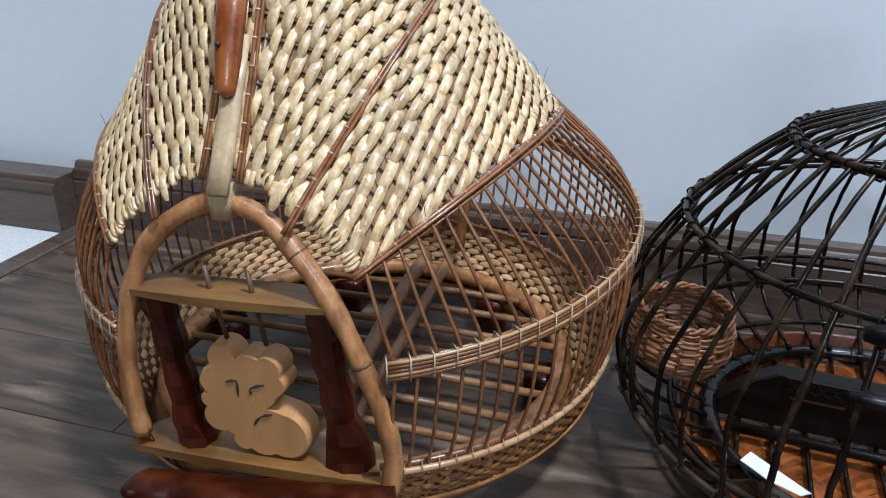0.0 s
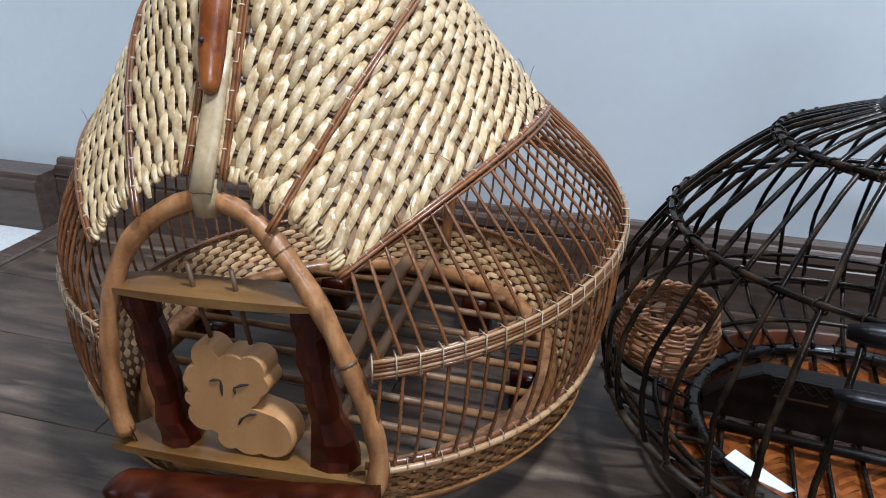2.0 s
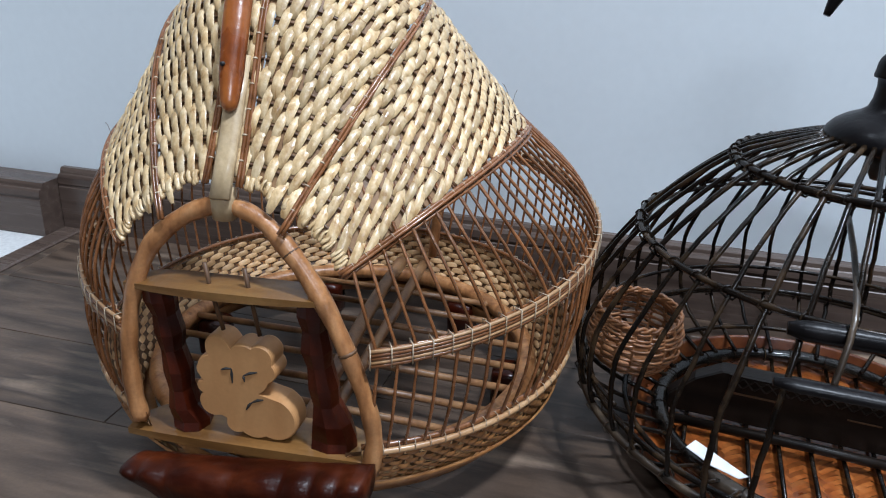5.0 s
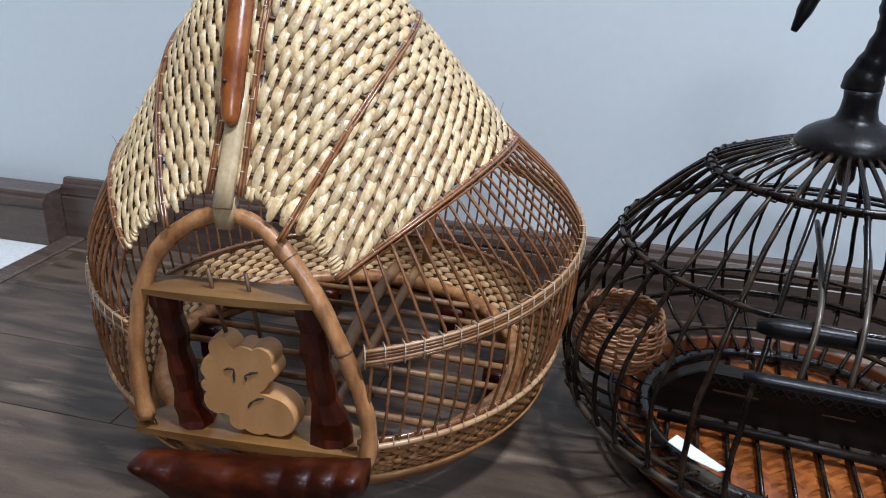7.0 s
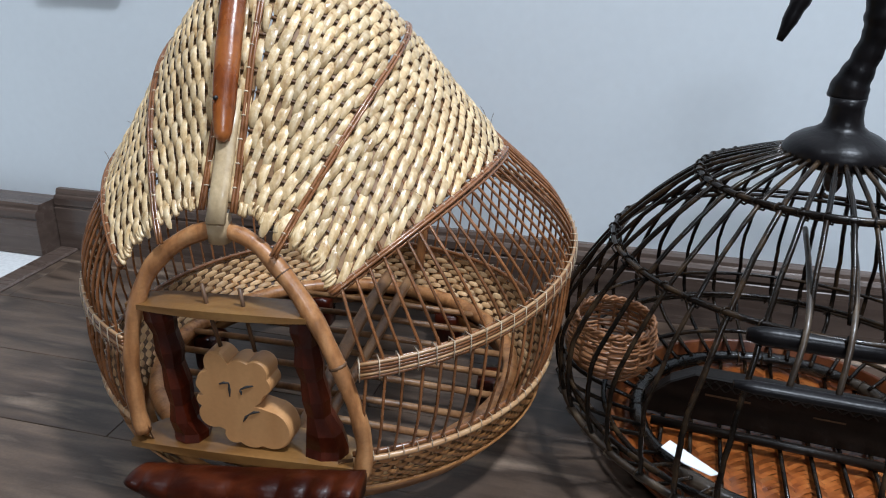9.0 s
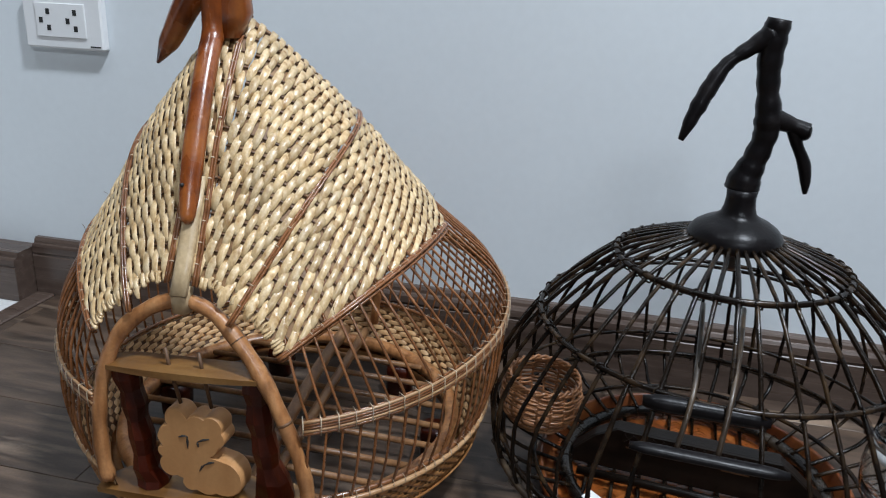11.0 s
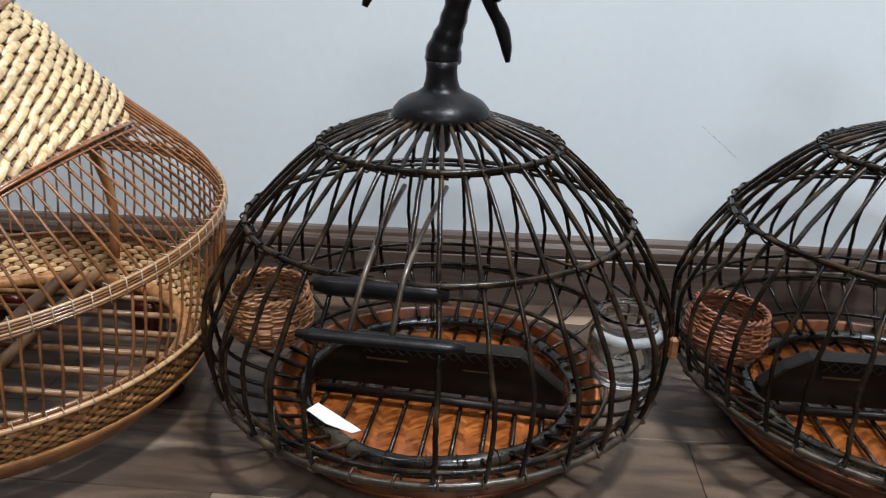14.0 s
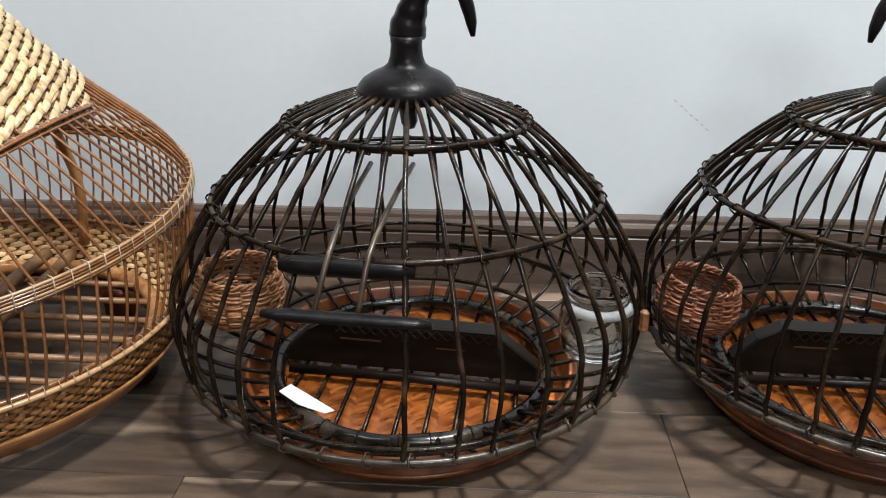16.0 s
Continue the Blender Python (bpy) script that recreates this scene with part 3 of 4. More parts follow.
    part("back_post", tube(smooth_path([(0.042, 0.186, 0.088), (0.046, 0.19, 0.17), (0.040, 0.165, 0.25), (0.034, 0.135, 0.31)], 4), 0.0062, 8), M_RATTAN, c)
    for x, y in ((0.175, 0.02), (-0.175, 0.02), (0.09, 0.16), (-0.09, 0.16)):
        part("foot", loft([rounded(x, y, 0.030, 0.030, 0.0, 12), rounded(x, y, 0.034, 0.034, 0.004, 12), rounded(x, y, 0.036, 0.036, 0.036, 12), rounded(x, y, 0.034, 0.034, 0.044, 12)]), M_RED, c)
    # arched door frame
    def lean(z):
        return -0.232 + 0.020 * max(0.0, (z - 0.16) / 0.12) ** 1.6
    ap = [(-0.0905, 0.092), (-0.0935, 0.115), (-0.0935, 0.147), (-0.090, 0.18), (-0.083, 0.215), (-0.067, 0.249), (-0.038, 0.273), (-0.008, 0.282), (0.020, 0.275), (0.046, 0.254), (0.072, 0.223), (0.093, 0.186), (0.108, 0.148), (0.114, 0.115), (0.110, 0.084)]
    arch_pts = smooth_path([(x, lean(z), z) for x, z in ap], 4)
    rr = 0.0070 + 0.0005 * np.sin(np.arange(len(arch_pts)) * 1.3) + 0.0004 * np.sin(np.arange(len(arch_pts)) * 0.37)
    arch = part("door_arch", tube(arch_pts, rr, 10), M_RATTAN, c, "thick bent rattan arch with nodes and cracks")
    for i in (36, 44):
        d = (arch_pts[i + 1] - arch_pts[i]) * 0.14
        part("cane_node", tube([arch_pts[i] - d, arch_pts[i], arch_pts[i] + d], [0.0070, 0.0078, 0.0070], 10), M_WEFT, arch)
    top = arch_pts[28]
    part("arch_collar", loft([rounded(top[0], top[1] - 0.002, 0.017, 0.018, top[2] - 0.009, 14, 3), rounded(top[0], top[1] - 0.003, 0.017, 0.018, top[2] + 0.006, 14, 3), rounded(top[0] + 0.001, top[1] + 0.002, 0.014, 0.015, top[2] + 0.014, 14, 3)]), M_STRIP, arch)
    # bamboo strip and the long carved spear on the hood's front
    lo = [body(radians(0.6), z, 0.005) for z in (0.288, 0.31, 0.33, 0.35, 0.38)]
    part("bamboo_strip", tube(np.array(lo), 0.0082, 10, flat=0.42), M_STRIP, c, "flat pale bamboo strip")
    face = np.array([body(radians(0.6 - 14 * (z - 0.35) / 0.128), z, 0.012) for z in (0.350, 0.362, 0.38, 0.40, 0.43, 0.46, 0.485, 0.505)])
    bend = [np.polyfit(face[[0, -1], 2], face[[0, -1], 0], 1), np.polyfit(face[:, 2], face[:, 1], 2)]
    sp = np.array([(np.polyval(bend[0], z), np.polyval(bend[1], z), z) for z in (0.348, 0.354, 0.38, 0.40, 0.43, 0.46, 0.485, 0.505)] + [np.array([-0.034, -0.085, 0.55]), np.array([-0.032, -0.082, 0.60])])
    spear = part("carved_spear", tube(smooth_path(sp, 3), np.interp(np.arange(28), [0, 2, 5, 9, 18, 27], [0.0020, 0.0058, 0.0092, 0.0104, 0.0108, 0.012]), 10, flat=0.8), M_AMBER, c, "long varnished amber wood spear")
    part("nail", tube([sp[2] + np.array([-0.002, -0.009, 0]), sp[2] + np.array([-0.002, -0.0115, 0])], 0.0016, 8), M_SLOT, spear)
    part("handle_block", loft([rounded(-0.022, -0.078, 0.022, 0.018, 0.497, 14), rounded(-0.020, -0.076, 0.040, 0.022, 0.520, 14), rounded(-0.026, -0.076, 0.044, 0.024, 0.56, 14), rounded(-0.03, -0.076, 0.036, 0.022, 0.62, 14)]), M_AMBER, c)
    horn = smooth_path([(-0.034, -0.085, 0.555), (-0.060, -0.082, 0.527), (-0.083, -0.078, 0.494), (-0.103, -0.074, 0.468)], 5)
    part("handle_horn", tube(horn, np.interp(np.arange(16), [0, 5, 11, 15], [0.0165, 0.0160, 0.0120, 0.002]), 9, flat=0.8), M_AMBER, c)
    # balcony inside the arch: shelves, pillars, carving
    def plank(x0, x1, y0, y1, z, th, bow):
        """A split strip, bowed in front and tapering to its ends."""
        secs = []
        for x in np.linspace(x0, x1, 17):
            e = ((x - (x0 + x1) / 2) / ((x1 - x0) / 2)) ** 2
            f, k = y0 - bow * (1 - e), y1 - (y1 - y0) * 0.6 * e ** 4
            secs.append([(x, f, z - th / 2 + 0.001 * e), (x, k, z - th / 2), (x, k, z + th / 2), (x, f, z + th / 2 - 0.002 * e)])
        return loft(secs)
    part("upper_shelf", shifted(plank(-0.091, 0.076, -0.231, -0.204, 0.0, 0.0068, 0.006), z=0.2190, ry=-3.0), M_BAMBOO, c, smooth=False)
    part("lower_shelf", shifted(plank(-0.102, 0.112, -0.236, -0.192, 0.0, 0.0085, 0.004), z=0.0865, ry=-3.5), M_BAMBOO, c, smooth=False)

    def pillar(knots, z0, z1):
        """Hewn upright; knots: share of the height from the top, left and right edge."""
        kn = np.array(knots)
        secs = []
        for k, (t, xl, xr) in enumerate(kn):
            secs.append(rounded((xl + xr) / 2, -0.218 + 0.0006 * (-1) ** k, xr - xl, 0.022 + 0.0022 * (k % 2) + 0.006 * t ** 4, z1 + (z0 - z1) * t, 8, 2.6))
        return loft([q[::-1] for q in secs])
    left_edges = [(0, -0.0815, -0.0610), (0.12, -0.0800, -0.0560), (0.22, -0.0745, -0.0570), (0.34, -0.0735, -0.0520), (0.46, -0.0700, -0.0545), (0.60, -0.0690, -0.0485), (0.74, -0.0665, -0.0500), (0.86, -0.0675, -0.0450), (0.95, -0.0665, -0.0355), (1, -0.0645, -0.0350)]
    right_edges = [(0, 0.0500, 0.0700), (0.10, 0.0495, 0.0735), (0.20, 0.0530, 0.0715), (0.33, 0.0515, 0.0755), (0.44, 0.0560, 0.0745), (0.58, 0.0570, 0.0800), (0.70, 0.0600, 0.0800), (0.82, 0.0585, 0.0900), (0.94, 0.0560, 0.0945), (1, 0.0565, 0.0950)]
    part("pillar", pillar(left_edges, 0.088, 0.216), M_RED, c, "dark red varnished carved pillar", False)
    part("pillar", pillar(right_edges, 0.094, 0.221), M_RED, c, "dark red varnished carved pillar", False)
    for x0, x1 in ((-0.021, -0.014), (0.012, 0.017)):
        part("peg", tube([(x0 - 0.003, -0.222, 0.238), (x0, -0.222, 0.218), (x1, -0.220, 0.182)], 0.0018, 7), M_WEFT, c)
    # carved foot log in front
    secs = []
    for k in range(73):
        t = k / 72
        x = -0.092 + 0.209 * t
        scallop = abs(math.sin(t * 21 + 1.9 * math.sin(t * 6.3 + 0.5)))
        top_z = 0.067 + 0.035 * t + 0.0008 * scallop - 0.003 * max(0.0, 1 - t / 0.05) ** 2
        drop = min(1.0, t / 0.5, 0.30 + (1 - t) / 0.55)
        bot_z = max(0.0, top_z - 0.021 - 0.078 * drop * drop * (3 - 2 * drop) + 0.007 * max(0.0, 1 - t / 0.04) ** 2 + (0.012 if t > 0.985 else 0))
        dep = 0.015 + 0.010 * math.sin(math.pi * (0.06 + 0.80 * t)) ** 0.6 - 0.006 * max(0.0, 1 - t / 0.05) ** 2
        a = np.arange(20) * 2 * math.pi / 20
        sec = np.stack([np.full(20, x), -0.256 + dep * np.sign(np.cos(a)) * np.abs(np.cos(a)) ** 0.6, (top_z + bot_z) / 2 + (top_z - bot_z) / 2 * np.sign(np.sin(a)) * np.abs(np.sin(a)) ** 0.6], 1)
        rel = np.clip((sec[:, 2] - bot_z) / (top_z - bot_z), 0, 1)
        sec[:, 1] = -0.250 + (sec[:, 1] + 0.256) * (0.5 + 0.5 * rel) - 0.006 * rel
        # adze cuts along the front upper edge
        cut = (np.cos(a) < -0.05) & (np.sin(a) > 0.25)
        sec[cut, 2] -= 0.0042 * (1 - scallop) * min(1.0, t / 0.1)
        sec[cut, 1] += 0.0022 * (1 - scallop) * min(1.0, t / 0.1)
        secs.append(sec)
    part("foot_log", loft(secs), M_LOG, c, "dark red varnished carved log under the door", smooth=True)
    return c


straw_cage()


def carved_figure():
    """Rounded flat wooden animal pair, sawn from one board."""
    discs = [(-0.023, 0.035, 0.0115), (0.001, 0.030, 0.0135), (0.0165, 0.0345, 0.0110), (0.0205, 0.022, 0.0100), (0.004, 0.016, 0.0200), (-0.027, 0.012, 0.0155), (-0.037, 0.0105, 0.0065), (-0.0375, -0.006, 0.0060),
             (-0.012, -0.010, 0.0235), (-0.029, -0.021, 0.0125), (-0.007, -0.037, 0.0090), (0.010, -0.030, 0.0170), (0.0285, -0.0235, 0.0205)]
    ang = np.arange(160) * 2 * math.pi / 160
    rad = np.full(160, 0.012)
    for cx, cz, r in [(0.94 * a, 0.94 * b, 0.94 * q) for a, b, q in discs]:
        b = cx * np.cos(ang) + cz * np.sin(ang)
        disc = b * b - (cx * cx + cz * cz - r * r)
        rad = np.maximum(rad, np.where(disc > 0, b + np.sqrt(np.maximum(disc, 0)), 0))
    secs = []
    for y, k in ((-0.0105, 0.965), (-0.0092, 0.99), (-0.0075, 1.0), (0.0075, 1.0), (0.0092, 0.99), (0.0105, 0.965)):
        secs.append(np.stack([rad * np.cos(ang) * k, np.full(160, y), rad * np.sin(ang) * k], 1)[::-1])
    return loft(secs)


fig = part("carved_figure", carved_figure(), M_PINE, None, "pale carved wooden animal figure on the cage's lower shelf", smooth=False)
tagged(fig, category="figurine")
fig.matrix_basis = pose(S * (CAGE1[0] + 0.004), S * (CAGE1[1] - 0.219), S * 0.1365, 0, 3, 0)
fig.data.materials.append(M_SLOT)
cuts = []
for x0, z0, x1, z1 in ((-0.018, 0.014, -0.009, 0.017), (-0.009, 0.017, -0.0085, 0.004), (0.001, 0.013, 0.013, 0.019), (0.001, 0.013, 0.002, 0.008), (0.003, -0.018, 0.008, -0.010), (0.008, -0.010, 0.018, -0.005)):
    g = tube([(x0, -0.0103, z0), ((x0 + x1) / 2, -0.0105, (z0 + z1) / 2 + 0.001), (x1, -0.0103, z1)], [0.0006, 0.0013, 0.0006], 5)
    cuts.append(g)
bm = bmesh.new()
bm.from_mesh(fig.data)
v, f = join(cuts)
bv = [bm.verts.new(p) for p in v * S]
for q in f:
    face = bm.faces.new([bv[i] for i in q])
    face.material_index = 1
bm.to_mesh(fig.data)
bm.free()


# ---- the black cages ----
PROFILE = [(0.043, 0.3245), (0.080, 0.3125), (0.1125, 0.2980), (0.151, 0.2660), (0.1855, 0.2285), (0.214, 0.186), (0.231, 0.150), (0.2338, 0.125), (0.2325, 0.100), (0.2260, 0.075), (0.211, 0.060), (0.188, 0.048), (0.146, 0.034)]
PROF = smooth_path([(r, 0, z) for r, z in PROFILE], 4)


def black_cage():
    c = thing("bird_cage", 0, 0, 0, "black lacquered cane bird cage with branch handle and orange floor", "bird cage", "bird cages")
    rng = random.Random(7)
    hi = [p for p in PROF if p[2] > 0.2285]
    for k in range(40):
        th = 6.0 + 9.0 * k
        s = (th + 180) % 360 - 180
        pts = np.array(PROF if not (-15 < s < 0) else hi)
        a = radians(th) + np.cumsum([rng.uniform(-0.0035, 0.0035) for _ in pts])
        v = np.stack([pts[:, 0] * np.sin(a), -pts[:, 0] * np.cos(a), pts[:, 2]], 1)
        part("rib", tube(v, 0.00235 * rng.uniform(0.9, 1.12), 6), M_BLACK, c)
    for r, z, rad in ((0.1125, 0.2975, 0.0030), (0.1855, 0.2285, 0.0028)):
        ring = part("hoop", tube(arc(r + 0.002, z + 0.001, 0, 360, 90), rad, 7, True), M_BLACK, c, "cane hoop bound to the ribs")
        part("inner_hoop", tube(arc(r - 0.0045, z - 0.003, 0, 360, 90), rad * 0.8, 6, True), M_BLACK, ring)
        knots = []
        for k in range(40):
            g = tube(smooth_path([(0.0055, -0.004, 0), (0, -0.002, 0.0048), (-0.0065, 0.003, 0), (0, 0.004, -0.0048)], 2, True), 0.0010, 4, True)
            knots.append(shifted(shifted(g, x=r + 0.0015, z=z), rz=6 + 9.0 * k - 90))
        part("binding", join(knots), M_BLACK, ring, kind="stuff")
    for r, z, rad, m in ((0.2350, 0.104, 0.0022, M_BLACK), (0.2265, 0.0735, 0.0035, M_WORN), (0.2185, 0.0800, 0.0028, M_BLACK), (0.1800, 0.0470, 0.0028, M_BLACK)):
        if r == 0.2350:
            part("back_hoop", tube(arc(r - 0.005, z, 55, 305, 70), rad, 6), m, c)
        else:
            part("base_hoop", tube(arc(r, z, 0, 360, 96), rad, 7, True), m, c)
    knots = []
    for k in range(40):
        g = tube(smooth_path([(0.0075, -0.003, 0), (0, -0.001, 0.007), (-0.0060, 0.002, 0), (0, 0.003, -0.006)], 2, True), 0.0010, 4, True)
        knots.append(shifted(shifted(g, x=0.2245, z=0.074), rz=6 + 9.0 * k - 90))
    part("base_binding", join(knots), M_WORN, c, kind="stuff")
    # tray with plaited floor
    tray = part("tray", lathe([(0.0, 0.008), (0.164, 0.008), (0.1670, 0.014), (0.1690, 0.038), (0.1715, 0.0405), (0.1745, 0.039), (0.1752, 0.026), (0.1655, 0.005), (0.161, 0.0), (0.0, 0.0)], 72), M_TRAY, c, "red-brown lacquered tray")
    for k, (r, z) in enumerate(((0.1750, 0.032), (0.1690, 0.013))):
        part("tray_cane", tube(arc(r, z, 0, 360, 80), 0.0026, 5, True), M_TRAY, tray)
    strips = []
    w, L = 0.0052, 0.0195
    R = np.array([[math.cos(0.75), -math.sin(0.75)], [math.sin(0.75), math.cos(0.75)]])
    for i in range(-46, 47):
        for j in range(-12, 13):
            for o in (0, 1):
                # zigzag columns of slanting strips
                cx = j * 2 * L * 0.745 + o * L * 0.745
                cy = i * w * 1.31
                if math.hypot(cx, cy) > 0.156:
                    continue
                sgn = 1 if o else -1
                d = np.array([math.cos(0.72), sgn * math.sin(0.72)]) * L / 2 * 1.14
                e = np.array([-sgn * math.sin(0.72), math.cos(0.72)]) * w / 2 * 0.99
                z0 = 0.0135 + rng.uniform(0, 0.0008)
                q = [np.array([cx, cy]) + a * d + b * e for a, b in ((-1, -1), (1, -1), (1, 1), (-1, 1))]
                m2 = [np.array([cx, cy]) + b * e for b in (-1, 1)]
                vs = [(*q[0], z0), (*q[3], z0), (*m2[0], z0 + 0.0009), (*m2[1], z0 + 0.0009), (*q[1], z0 - 0.0003), (*q[2], z0 - 0.0003)]
                strips.append((np.array(vs), [(0, 2, 3, 1), (2, 4, 5, 3)]))
    part("plaited_floor", join(strips), M_MAT, tray, "plaited orange bamboo strips in zigzag rows", kind="stuff")
    rp = arc(0.1460, 0.0270, 0, 360, 96) + np.array([0.003, 0.007, 0])
    wob = np.arange(96) * 2 * math.pi / 96
    rp[:, 2] += 0.0012 * np.sin(wob * 3 + 0.4)
    ring = part("floor_ring", tube(rp, 0.0080 + 0.0006 * np.sin(wob * 7) + 0.0004 * np.sin(wob * 17), 10, True), M_RING, c, "thick black bent floor ring, worn on one side")
    for k in range(26):
        q = rp[(k * 96) // 26]
        d = np.array([q[0] - 0.003, q[1] - 0.007, 0])
        d /= np.linalg.norm(d)
        g = [q + 0.0092 * (math.cos(b) * d + math.sin(b) * np.array([0, 0, 1])) for b in np.arange(9) * 2 * math.pi / 9]
        part("cane_wrap", tube(np.array(g), 0.0006, 4, True), M_BLACK, ring)
    for k in range(9):
        x = -0.118 + 0.029 * k
        w2 = math.sqrt(0.146 ** 2 - x * x)
        part("floor_rod", tube([(x - 0.004, 0.007 - w2, 0.0215), (x + 0.004, 0.007, 0.0205), (x + 0.016, 0.007 + w2, 0.0215)], 0.0023, 6), M_BLACK, c)
    # perch board with a carved lattice edge
    board = []
    for y, k in ((-0.011, 0.985), (-0.008, 1.0), (0.008, 1.0), (0.011, 0.985)):
        out = [(-0.137, 0.020), (-0.136, 0.036), (-0.112, 0.060), (-0.088, 0.074), (0.090, 0.074), (0.106, 0.062), (0.138, 0.036), (0.139, 0.020)]
        board.append([(x * k, y, 0.055 + (z - 0.055) * k) for x, z in out])
    perch = part("perch_board", shifted(loft(board), y=0.004, z=0.003, rz=-6), M_PERCH, c, "black wooden perch board with a notched top edge", False)
    notch = []
    for i in range(15):
        x = -0.078 + 0.011 * i
        notch.append(tube([(x, -0.0145, 0.0625), (x + 0.010, -0.0145, 0.0725)], 0.0010, 4))
        notch.append(tube([(x + 0.010, -0.0145, 0.0625), (x, -0.0145, 0.0725)], 0.0010, 4))
    notch.append(box(-0.080, -0.0135, 0.061, 0.092, -0.010, 0.0742))
    part("lattice_edge", shifted(join(notch), y=0.004, z=0.003, rz=-6), M_PERCH, perch, smooth=False)
    part("slot", shifted(box(-0.075, -0.0118, 0.0525, -0.030, -0.0105, 0.0545), y=0.004, z=0.003, rz=-6), M_WEFT, perch, smooth=False)
    part("slot", shifted(box(0.030, -0.0118, 0.0500, 0.060, -0.0105, 0.0515), y=0.004, z=0.003, rz=-6), M_WEFT, perch, smooth=False)
    part("lower_rail", tube([(-0.128, -0.016, 0.027), (0, -0.032, 0.030), (0.130, -0.044, 0.027)], 0.0050, 8), M_PERCH, perch)
    # sliding door
    def bar(x0, z0, x1, z1, y, h, d):
        n = 11
        return loft([[(x0 + (x1 - x0) * t + 0, y + d * math.cos(a) * e, z0 + (z1 - z0) * t + h * math.sin(a) * e) for a in np.arange(10) * 2 * math.pi / 10]
                     for t, e in zip(np.linspace(0, 1, n), [0.6, 0.95] + [1.0] * (n - 4) + [0.95, 0.6])])
    door = part("sliding_door", bar(-0.081, 0.2255, 0.024, 0.2220, -0.1865, 0.0080, 0.0072), M_BLACKWOOD, c, "black wooden rail of the lifting door")
    part("lower_rail", bar(-0.089, 0.1985, 0.039, 0.1930, -0.2165, 0.0046, 0.0070), M_BLACKWOOD, door)
    for xt, xm, xb in ((-0.027, -0.041, -0.052), (0.011, -0.010, -0.018)):
        part("door_rod", tube(smooth_path([(xb, -0.214, 0.190), (xm, -0.188, 0.237), ((xm + xt) / 2, -0.130, 0.259), (xt, -0.060, 0.270)], 4), 0.0024, 7), M_WORN, door)
    # cap and branch handle
    cap = part("cap", lathe([(0.0, 0.315), (0.030, 0.315), (0.0445, 0.3165), (0.0465, 0.3195), (0.0470, 0.3245), (0.0455, 0.3295), (0.0405, 0.3355), (0.0320, 0.3410), (0.0225, 0.3450), (0.0175, 0.3490), (0.0152, 0.3560), (0.0143, 0.3660), (0.0150, 0.3730), (0.0, 0.3735)], 48), M_BLACKWOOD, c, "turned black wooden cap")
    part("cap_peg", tube([(0, 0, 0.312), (0.002, 0, 0.294), (0.002, 0, 0.288)], [0.009, 0.008, 0.005], 9), M_WORN, cap)
    y = 0.008
    trunk = smooth_path([(0.000, y, 0.371), (0.0015, y, 0.384), (0.007, y, 0.402), (0.0125, y, 0.424), (0.013, y, 0.443), (0.0085, y, 0.468), (0.005, y, 0.495), (0.005, y, 0.520), (0.007, y, 0.537)], 5)
    n = len(trunk)
    rad = np.interp(np.linspace(0, 8, n), [0, 0.6, 2, 3, 4, 5, 6, 7, 8], [0.0165, 0.0175, 0.0125, 0.0115, 0.0135, 0.0105, 0.0115, 0.0125, 0.0115]) + 0.0006 * np.sin(np.arange(n) * 1.7)
    branch = part("branch_handle", tube(trunk, rad, 10), M_BLACKWOOD, c, "knotty black branch used as a carrying handle")
    left = smooth_path([(0.004, y, 0.522), (-0.014, y - 0.003, 0.510), (-0.034, y - 0.008, 0.494), (-0.047, y - 0.014, 0.472), (-0.058, y - 0.02, 0.447), (-0.068, y - 0.027, 0.421)], 5)
    rl = np.interp(np.arange(len(left)), [0, 4, 9, 14, 19, 23, 25], [0.013, 0.0085, 0.0062, 0.0082, 0.0080, 0.0055, 0.0025]) + 0.0005 * np.sin(np.arange(len(left)) * 2.1)
    part("side_twig", tube(left, rl, 9), M_BLACKWOOD, branch)
    right = smooth_path([(0.014, y, 0.446), (0.030, y, 0.441), (0.042, y, 0.437), (0.050, y, 0.434), (0.0535, y, 0.4335)], 4)
    part("side_twig", tube(right, np.interp(np.arange(len(right)), [0, 6, 12, 16], [0.0105, 0.0078, 0.0092, 0.0055]), 9), M_BLACKWOOD, branch)
    hook = smooth_path([(0.036, y, 0.438), (0.044, y + 0.001, 0.420), (0.053, y + 0.003, 0.404), (0.058, y + 0.004, 0.388), (0.0605, y + 0.004, 0.372)], 4)
    part("side_twig", tube(hook, np.interp(np.arange(len(hook)), [0, 5, 9, 13, 16], [0.0068, 0.0055, 0.0066, 0.0052, 0.0022]), 9), M_BLACKWOOD, branch)
    part("wooden_peg", box(0.224, -0.073, 0.114, 0.232, -0.065, 0.136, 0.002), M_CANE, c, "brown wooden peg", False)
    return c


black = black_cage()
black.matrix_basis = pose(S * 0.001, S * -0.0245, 0)
other = copy_thing(black, pose(S * 0.4840, S * -0.0060, 0, 0, 0, 4))
for o in other.children:
    if o.name.startswith("branch_handle"):
        o.matrix_basis = pose(S * -0.008, 0, 0, 0, 0, 176)


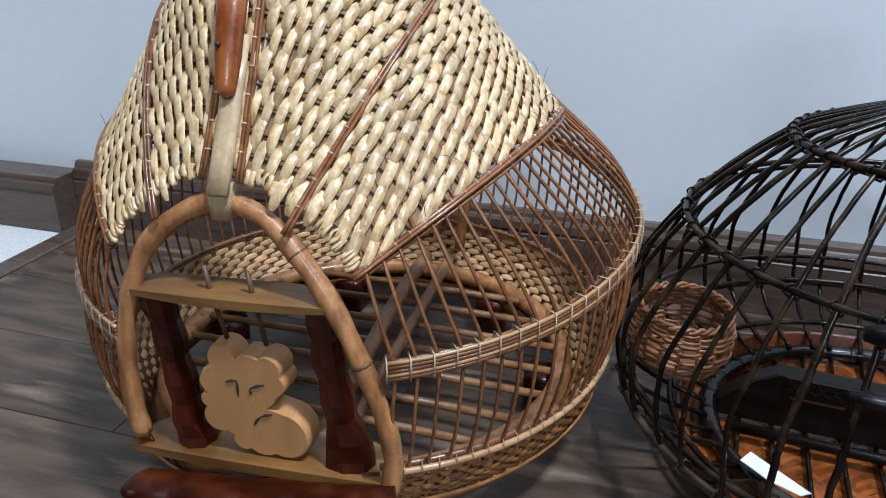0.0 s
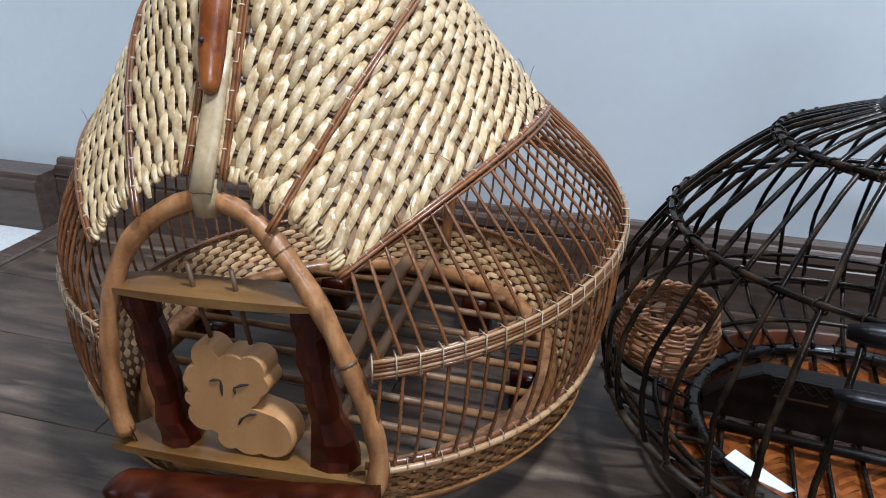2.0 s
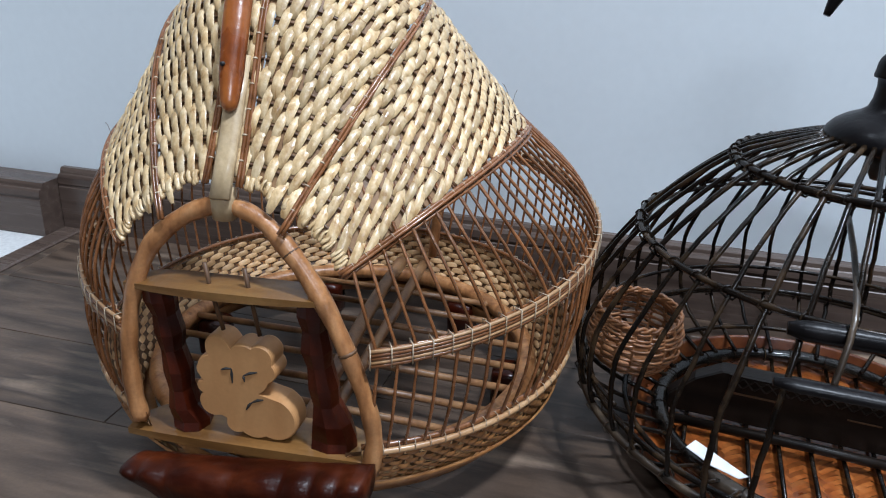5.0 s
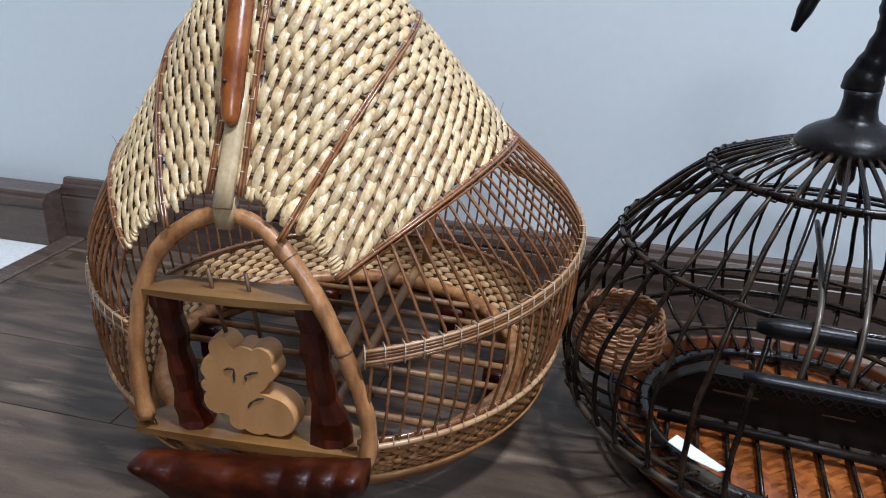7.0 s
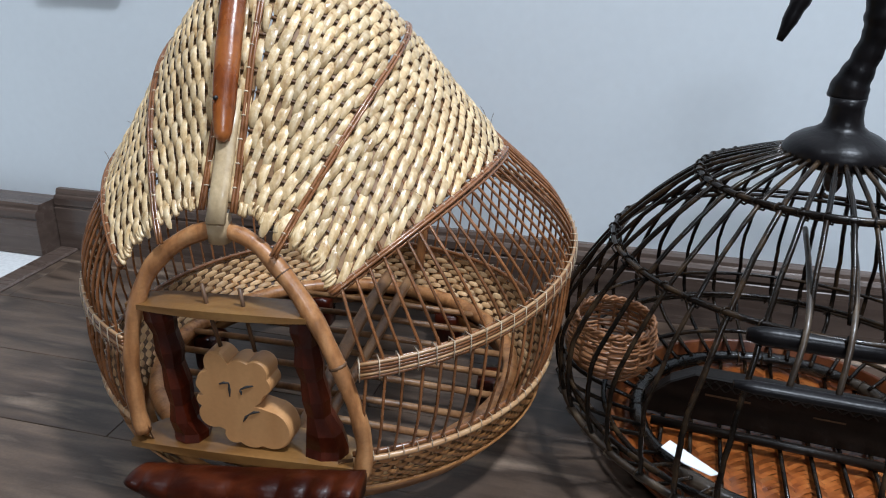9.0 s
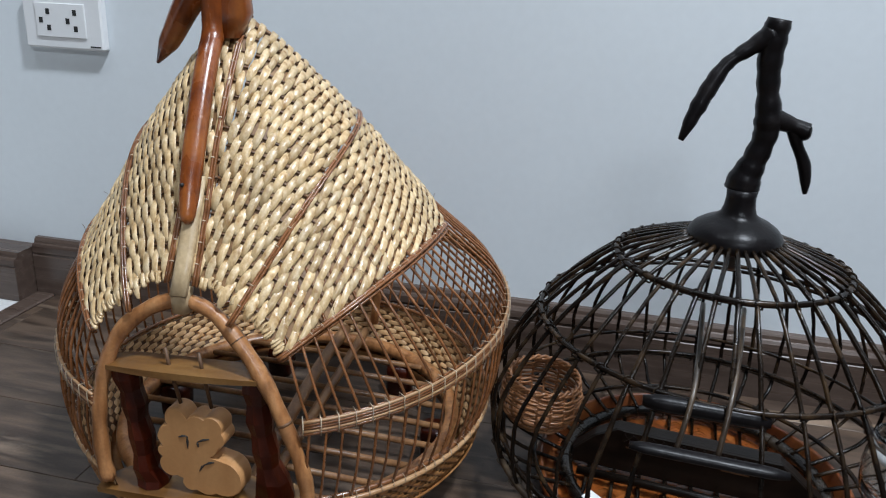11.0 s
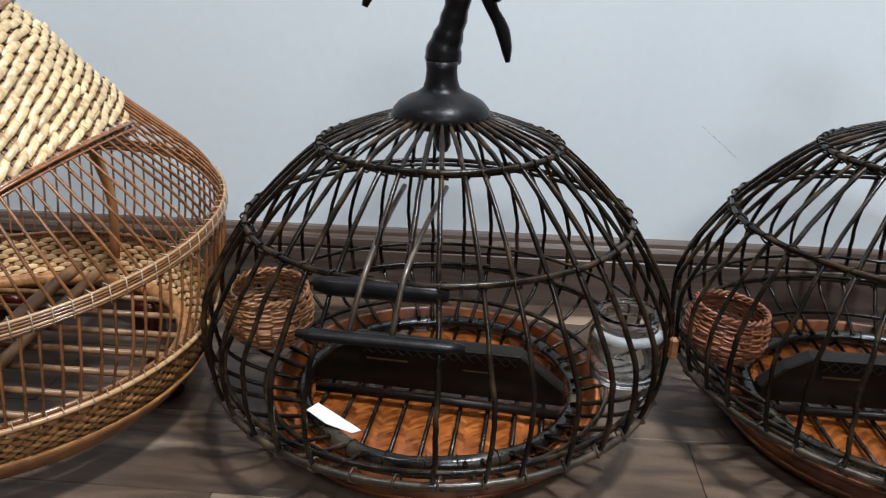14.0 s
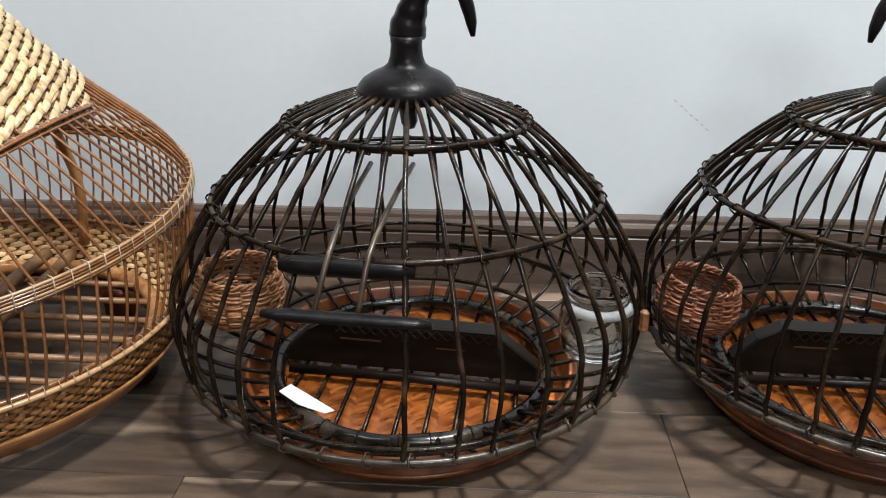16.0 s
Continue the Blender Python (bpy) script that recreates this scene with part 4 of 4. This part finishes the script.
def wicker_cup(x, y, z, tilt, label, rz=0.0, k_size=1.0, mat=None):
    """A small round basket of woven rods, hung inside a cage."""
    c = thing("wicker_cup", x, y, z, label, "basket", "wicker cups", rz)
    rng = random.Random(int(1000 * (x + 2)))
    mat = mat or M_WICKER
    pr = [(0.030, -0.066), (0.040, -0.058), (0.0475, -0.042), (0.0495, -0.026), (0.0475, -0.012), (0.0440, 0.0), (0.043, 0.004)]
    pp = smooth_path([(0.91 * r, 0, 0.79 * h) for r, h in pr], 4)
    m = np.array(Euler((radians(tilt[0]), radians(tilt[1]), 0)).to_matrix()) * k_size
    rows = 22
    for k in range(rows):
        q = pp[int(round(k * (len(pp) - 1) / (rows - 1)))]
        a = np.arange(72) * 2 * math.pi / 72
        wav = 0.0016 * np.sign(np.sin(a * 9 + math.pi * (k % 2))) * np.abs(np.sin(a * 9)) ** 0.6
        r = q[0] + wav + rng.uniform(-0.0006, 0.0006)
        zz = q[2] + 0.0012 * np.sin(a * 2 + k)
        part("woven_rod", tube(np.stack([r * np.sin(a), -r * np.cos(a), zz], 1) @ m.T, 0.0014, 5, True), mat, c)
    for k in range(18):
        a = radians(20 * k)
        v = np.array([((q[0]) * math.sin(a), -(q[0]) * math.cos(a), q[2]) for q in pp[::3]])
        part("stake", tube(v @ m.T, 0.0015, 5), mat, c)
    for ph in (0, math.pi):
        a = np.arange(90) * 2 * math.pi / 90
        r = 0.0395 + 0.0020 * np.cos(a * 14 + ph)
        zz = 0.005 + 0.0020 * np.sin(a * 14 + ph)
        part("rim_rod", tube(np.stack([r * np.sin(a), -r * np.cos(a), zz], 1) @ m.T, 0.0018, 5, True), mat, c)
    part("bottom", tuple_shift(lathe([(0.0, -0.0525), (0.018, -0.053), (0.029, -0.0510), (0.027, -0.048), (0.0, -0.0500)], 24), m), mat, c)
    return c


def tuple_shift(geo, m):
    return np.asarray(geo[0]) @ m.T, geo[1]


wicker_cup(-0.176, -0.032, 0.1325, (4, 3), "small brown wicker cup hung inside a black bird cage")
wicker_cup(0.3, -0.020, 0.132, (5, 5), "small reddish wicker cup hung tilted inside a black bird cage", 40, 0.9, M_WICKER_RED)


def jar(x, y, z):
    c = thing("glass_jar", x, y, z, "small clear glass jar with tape, inside a black bird cage", "jar")
    outer = [(0.0, 0.0), (0.026, 0.0), (0.031, 0.002), (0.0335, 0.008), (0.035, 0.022), (0.0355, 0.036), (0.034, 0.047), (0.029, 0.054), (0.0275, 0.057), (0.0295, 0.060), (0.0305, 0.064), (0.0298, 0.0685), (0.0285, 0.0700)]
    inner = [(0.0265, 0.0695), (0.0255, 0.062), (0.0255, 0.056), (0.0295, 0.050), (0.0325, 0.040), (0.033, 0.022), (0.031, 0.009), (0.027, 0.0055), (0.0, 0.0055)]
    ob = part("glass", lathe(outer + inner, 56), M_GLASS, c)
    ob.visible_shadow = False
    part("tape_band", lathe([(0.0345, 0.0480), (0.0352, 0.0485), (0.0300, 0.0560), (0.0293, 0.0555)], 40, radians(-75), radians(75)), M_TAPE, c, "frosted white tape")
    part("tape_end", shifted(box(0.030, -0.0008, 0.049, 0.036, 0.0008, 0.056, 0.0003), rz=-20), M_TAPE, c, smooth=False)
    return c


jar(0.187, -0.078, 0.084)

# torn paper on the plaited floor
bm = bmesh.new()
outline = [(-0.1193, -0.1126, 0.0440), (-0.1107, -0.0999, 0.0445), (-0.0637, -0.1209, 0.0300), (-0.0721, -0.1262, 0.0300), (-0.0979, -0.1246, 0.0380)]
lo = [bm.verts.new((x * S, y * S, z * S)) for x, y, z in outline]
face = bm.faces.new(lo)
ext = bmesh.ops.extrude_face_region(bm, geom=[face])
bmesh.ops.translate(bm, verts=[e for e in ext["geom"] if isinstance(e, bmesh.types.BMVert)], vec=(0, 0, 0.0008 * S))
bmesh.ops.recalc_face_normals(bm, faces=bm.faces[:])
me = bpy.data.meshes.new("paper_scrap")
bm.to_mesh(me)
bm.free()
me.materials.append(M_PAPER)
tagged(new("paper_scrap", me), "torn scrap of white paper on the plaited cage floor", "paper")

# ---- floor planks, last ----
PL, PW = 0.95, 0.128
plank_meshes = [mesh_of("plank", box(0.0003, 0.0003, -0.004, PL - 0.0003, PW - 0.0003, 0.0, 0.0006), M_PLANK, False)]
row = 0
y = -0.0605 + PW * 2
while y > -2.6:
    x = 0.265 - PL * (3 + 0.37 * (row % 5))
    if row == 3:
        x = 0.265 - PL * 3
    while x < 2.6:
        if x + PL <= STEP_X + 0.035 or y + PW > WALL_Y + PW:
            x += PL
            continue
        x0, x1 = max(x, STEP_X + 0.036), min(x + PL, XR)
        if x1 - x0 > PL - 1e-6 and y + PW <= WALL_Y:
            ob = new("plank", plank_meshes[0])
            ob.matrix_basis = pose(S * x0, S * y, 0)
        else:
            ob = new("plank", mesh_of("plank", box(0.0003, 0.0003, -0.004, x1 - x0 - 0.0003, min(PW, WALL_Y - y) - 0.0003, 0.0, 0.0006), M_PLANK, False))
            ob.matrix_basis = pose(S * x0, S * y, 0)
        ob.parent = floor
        x += PL
    y -= PW
    row += 1
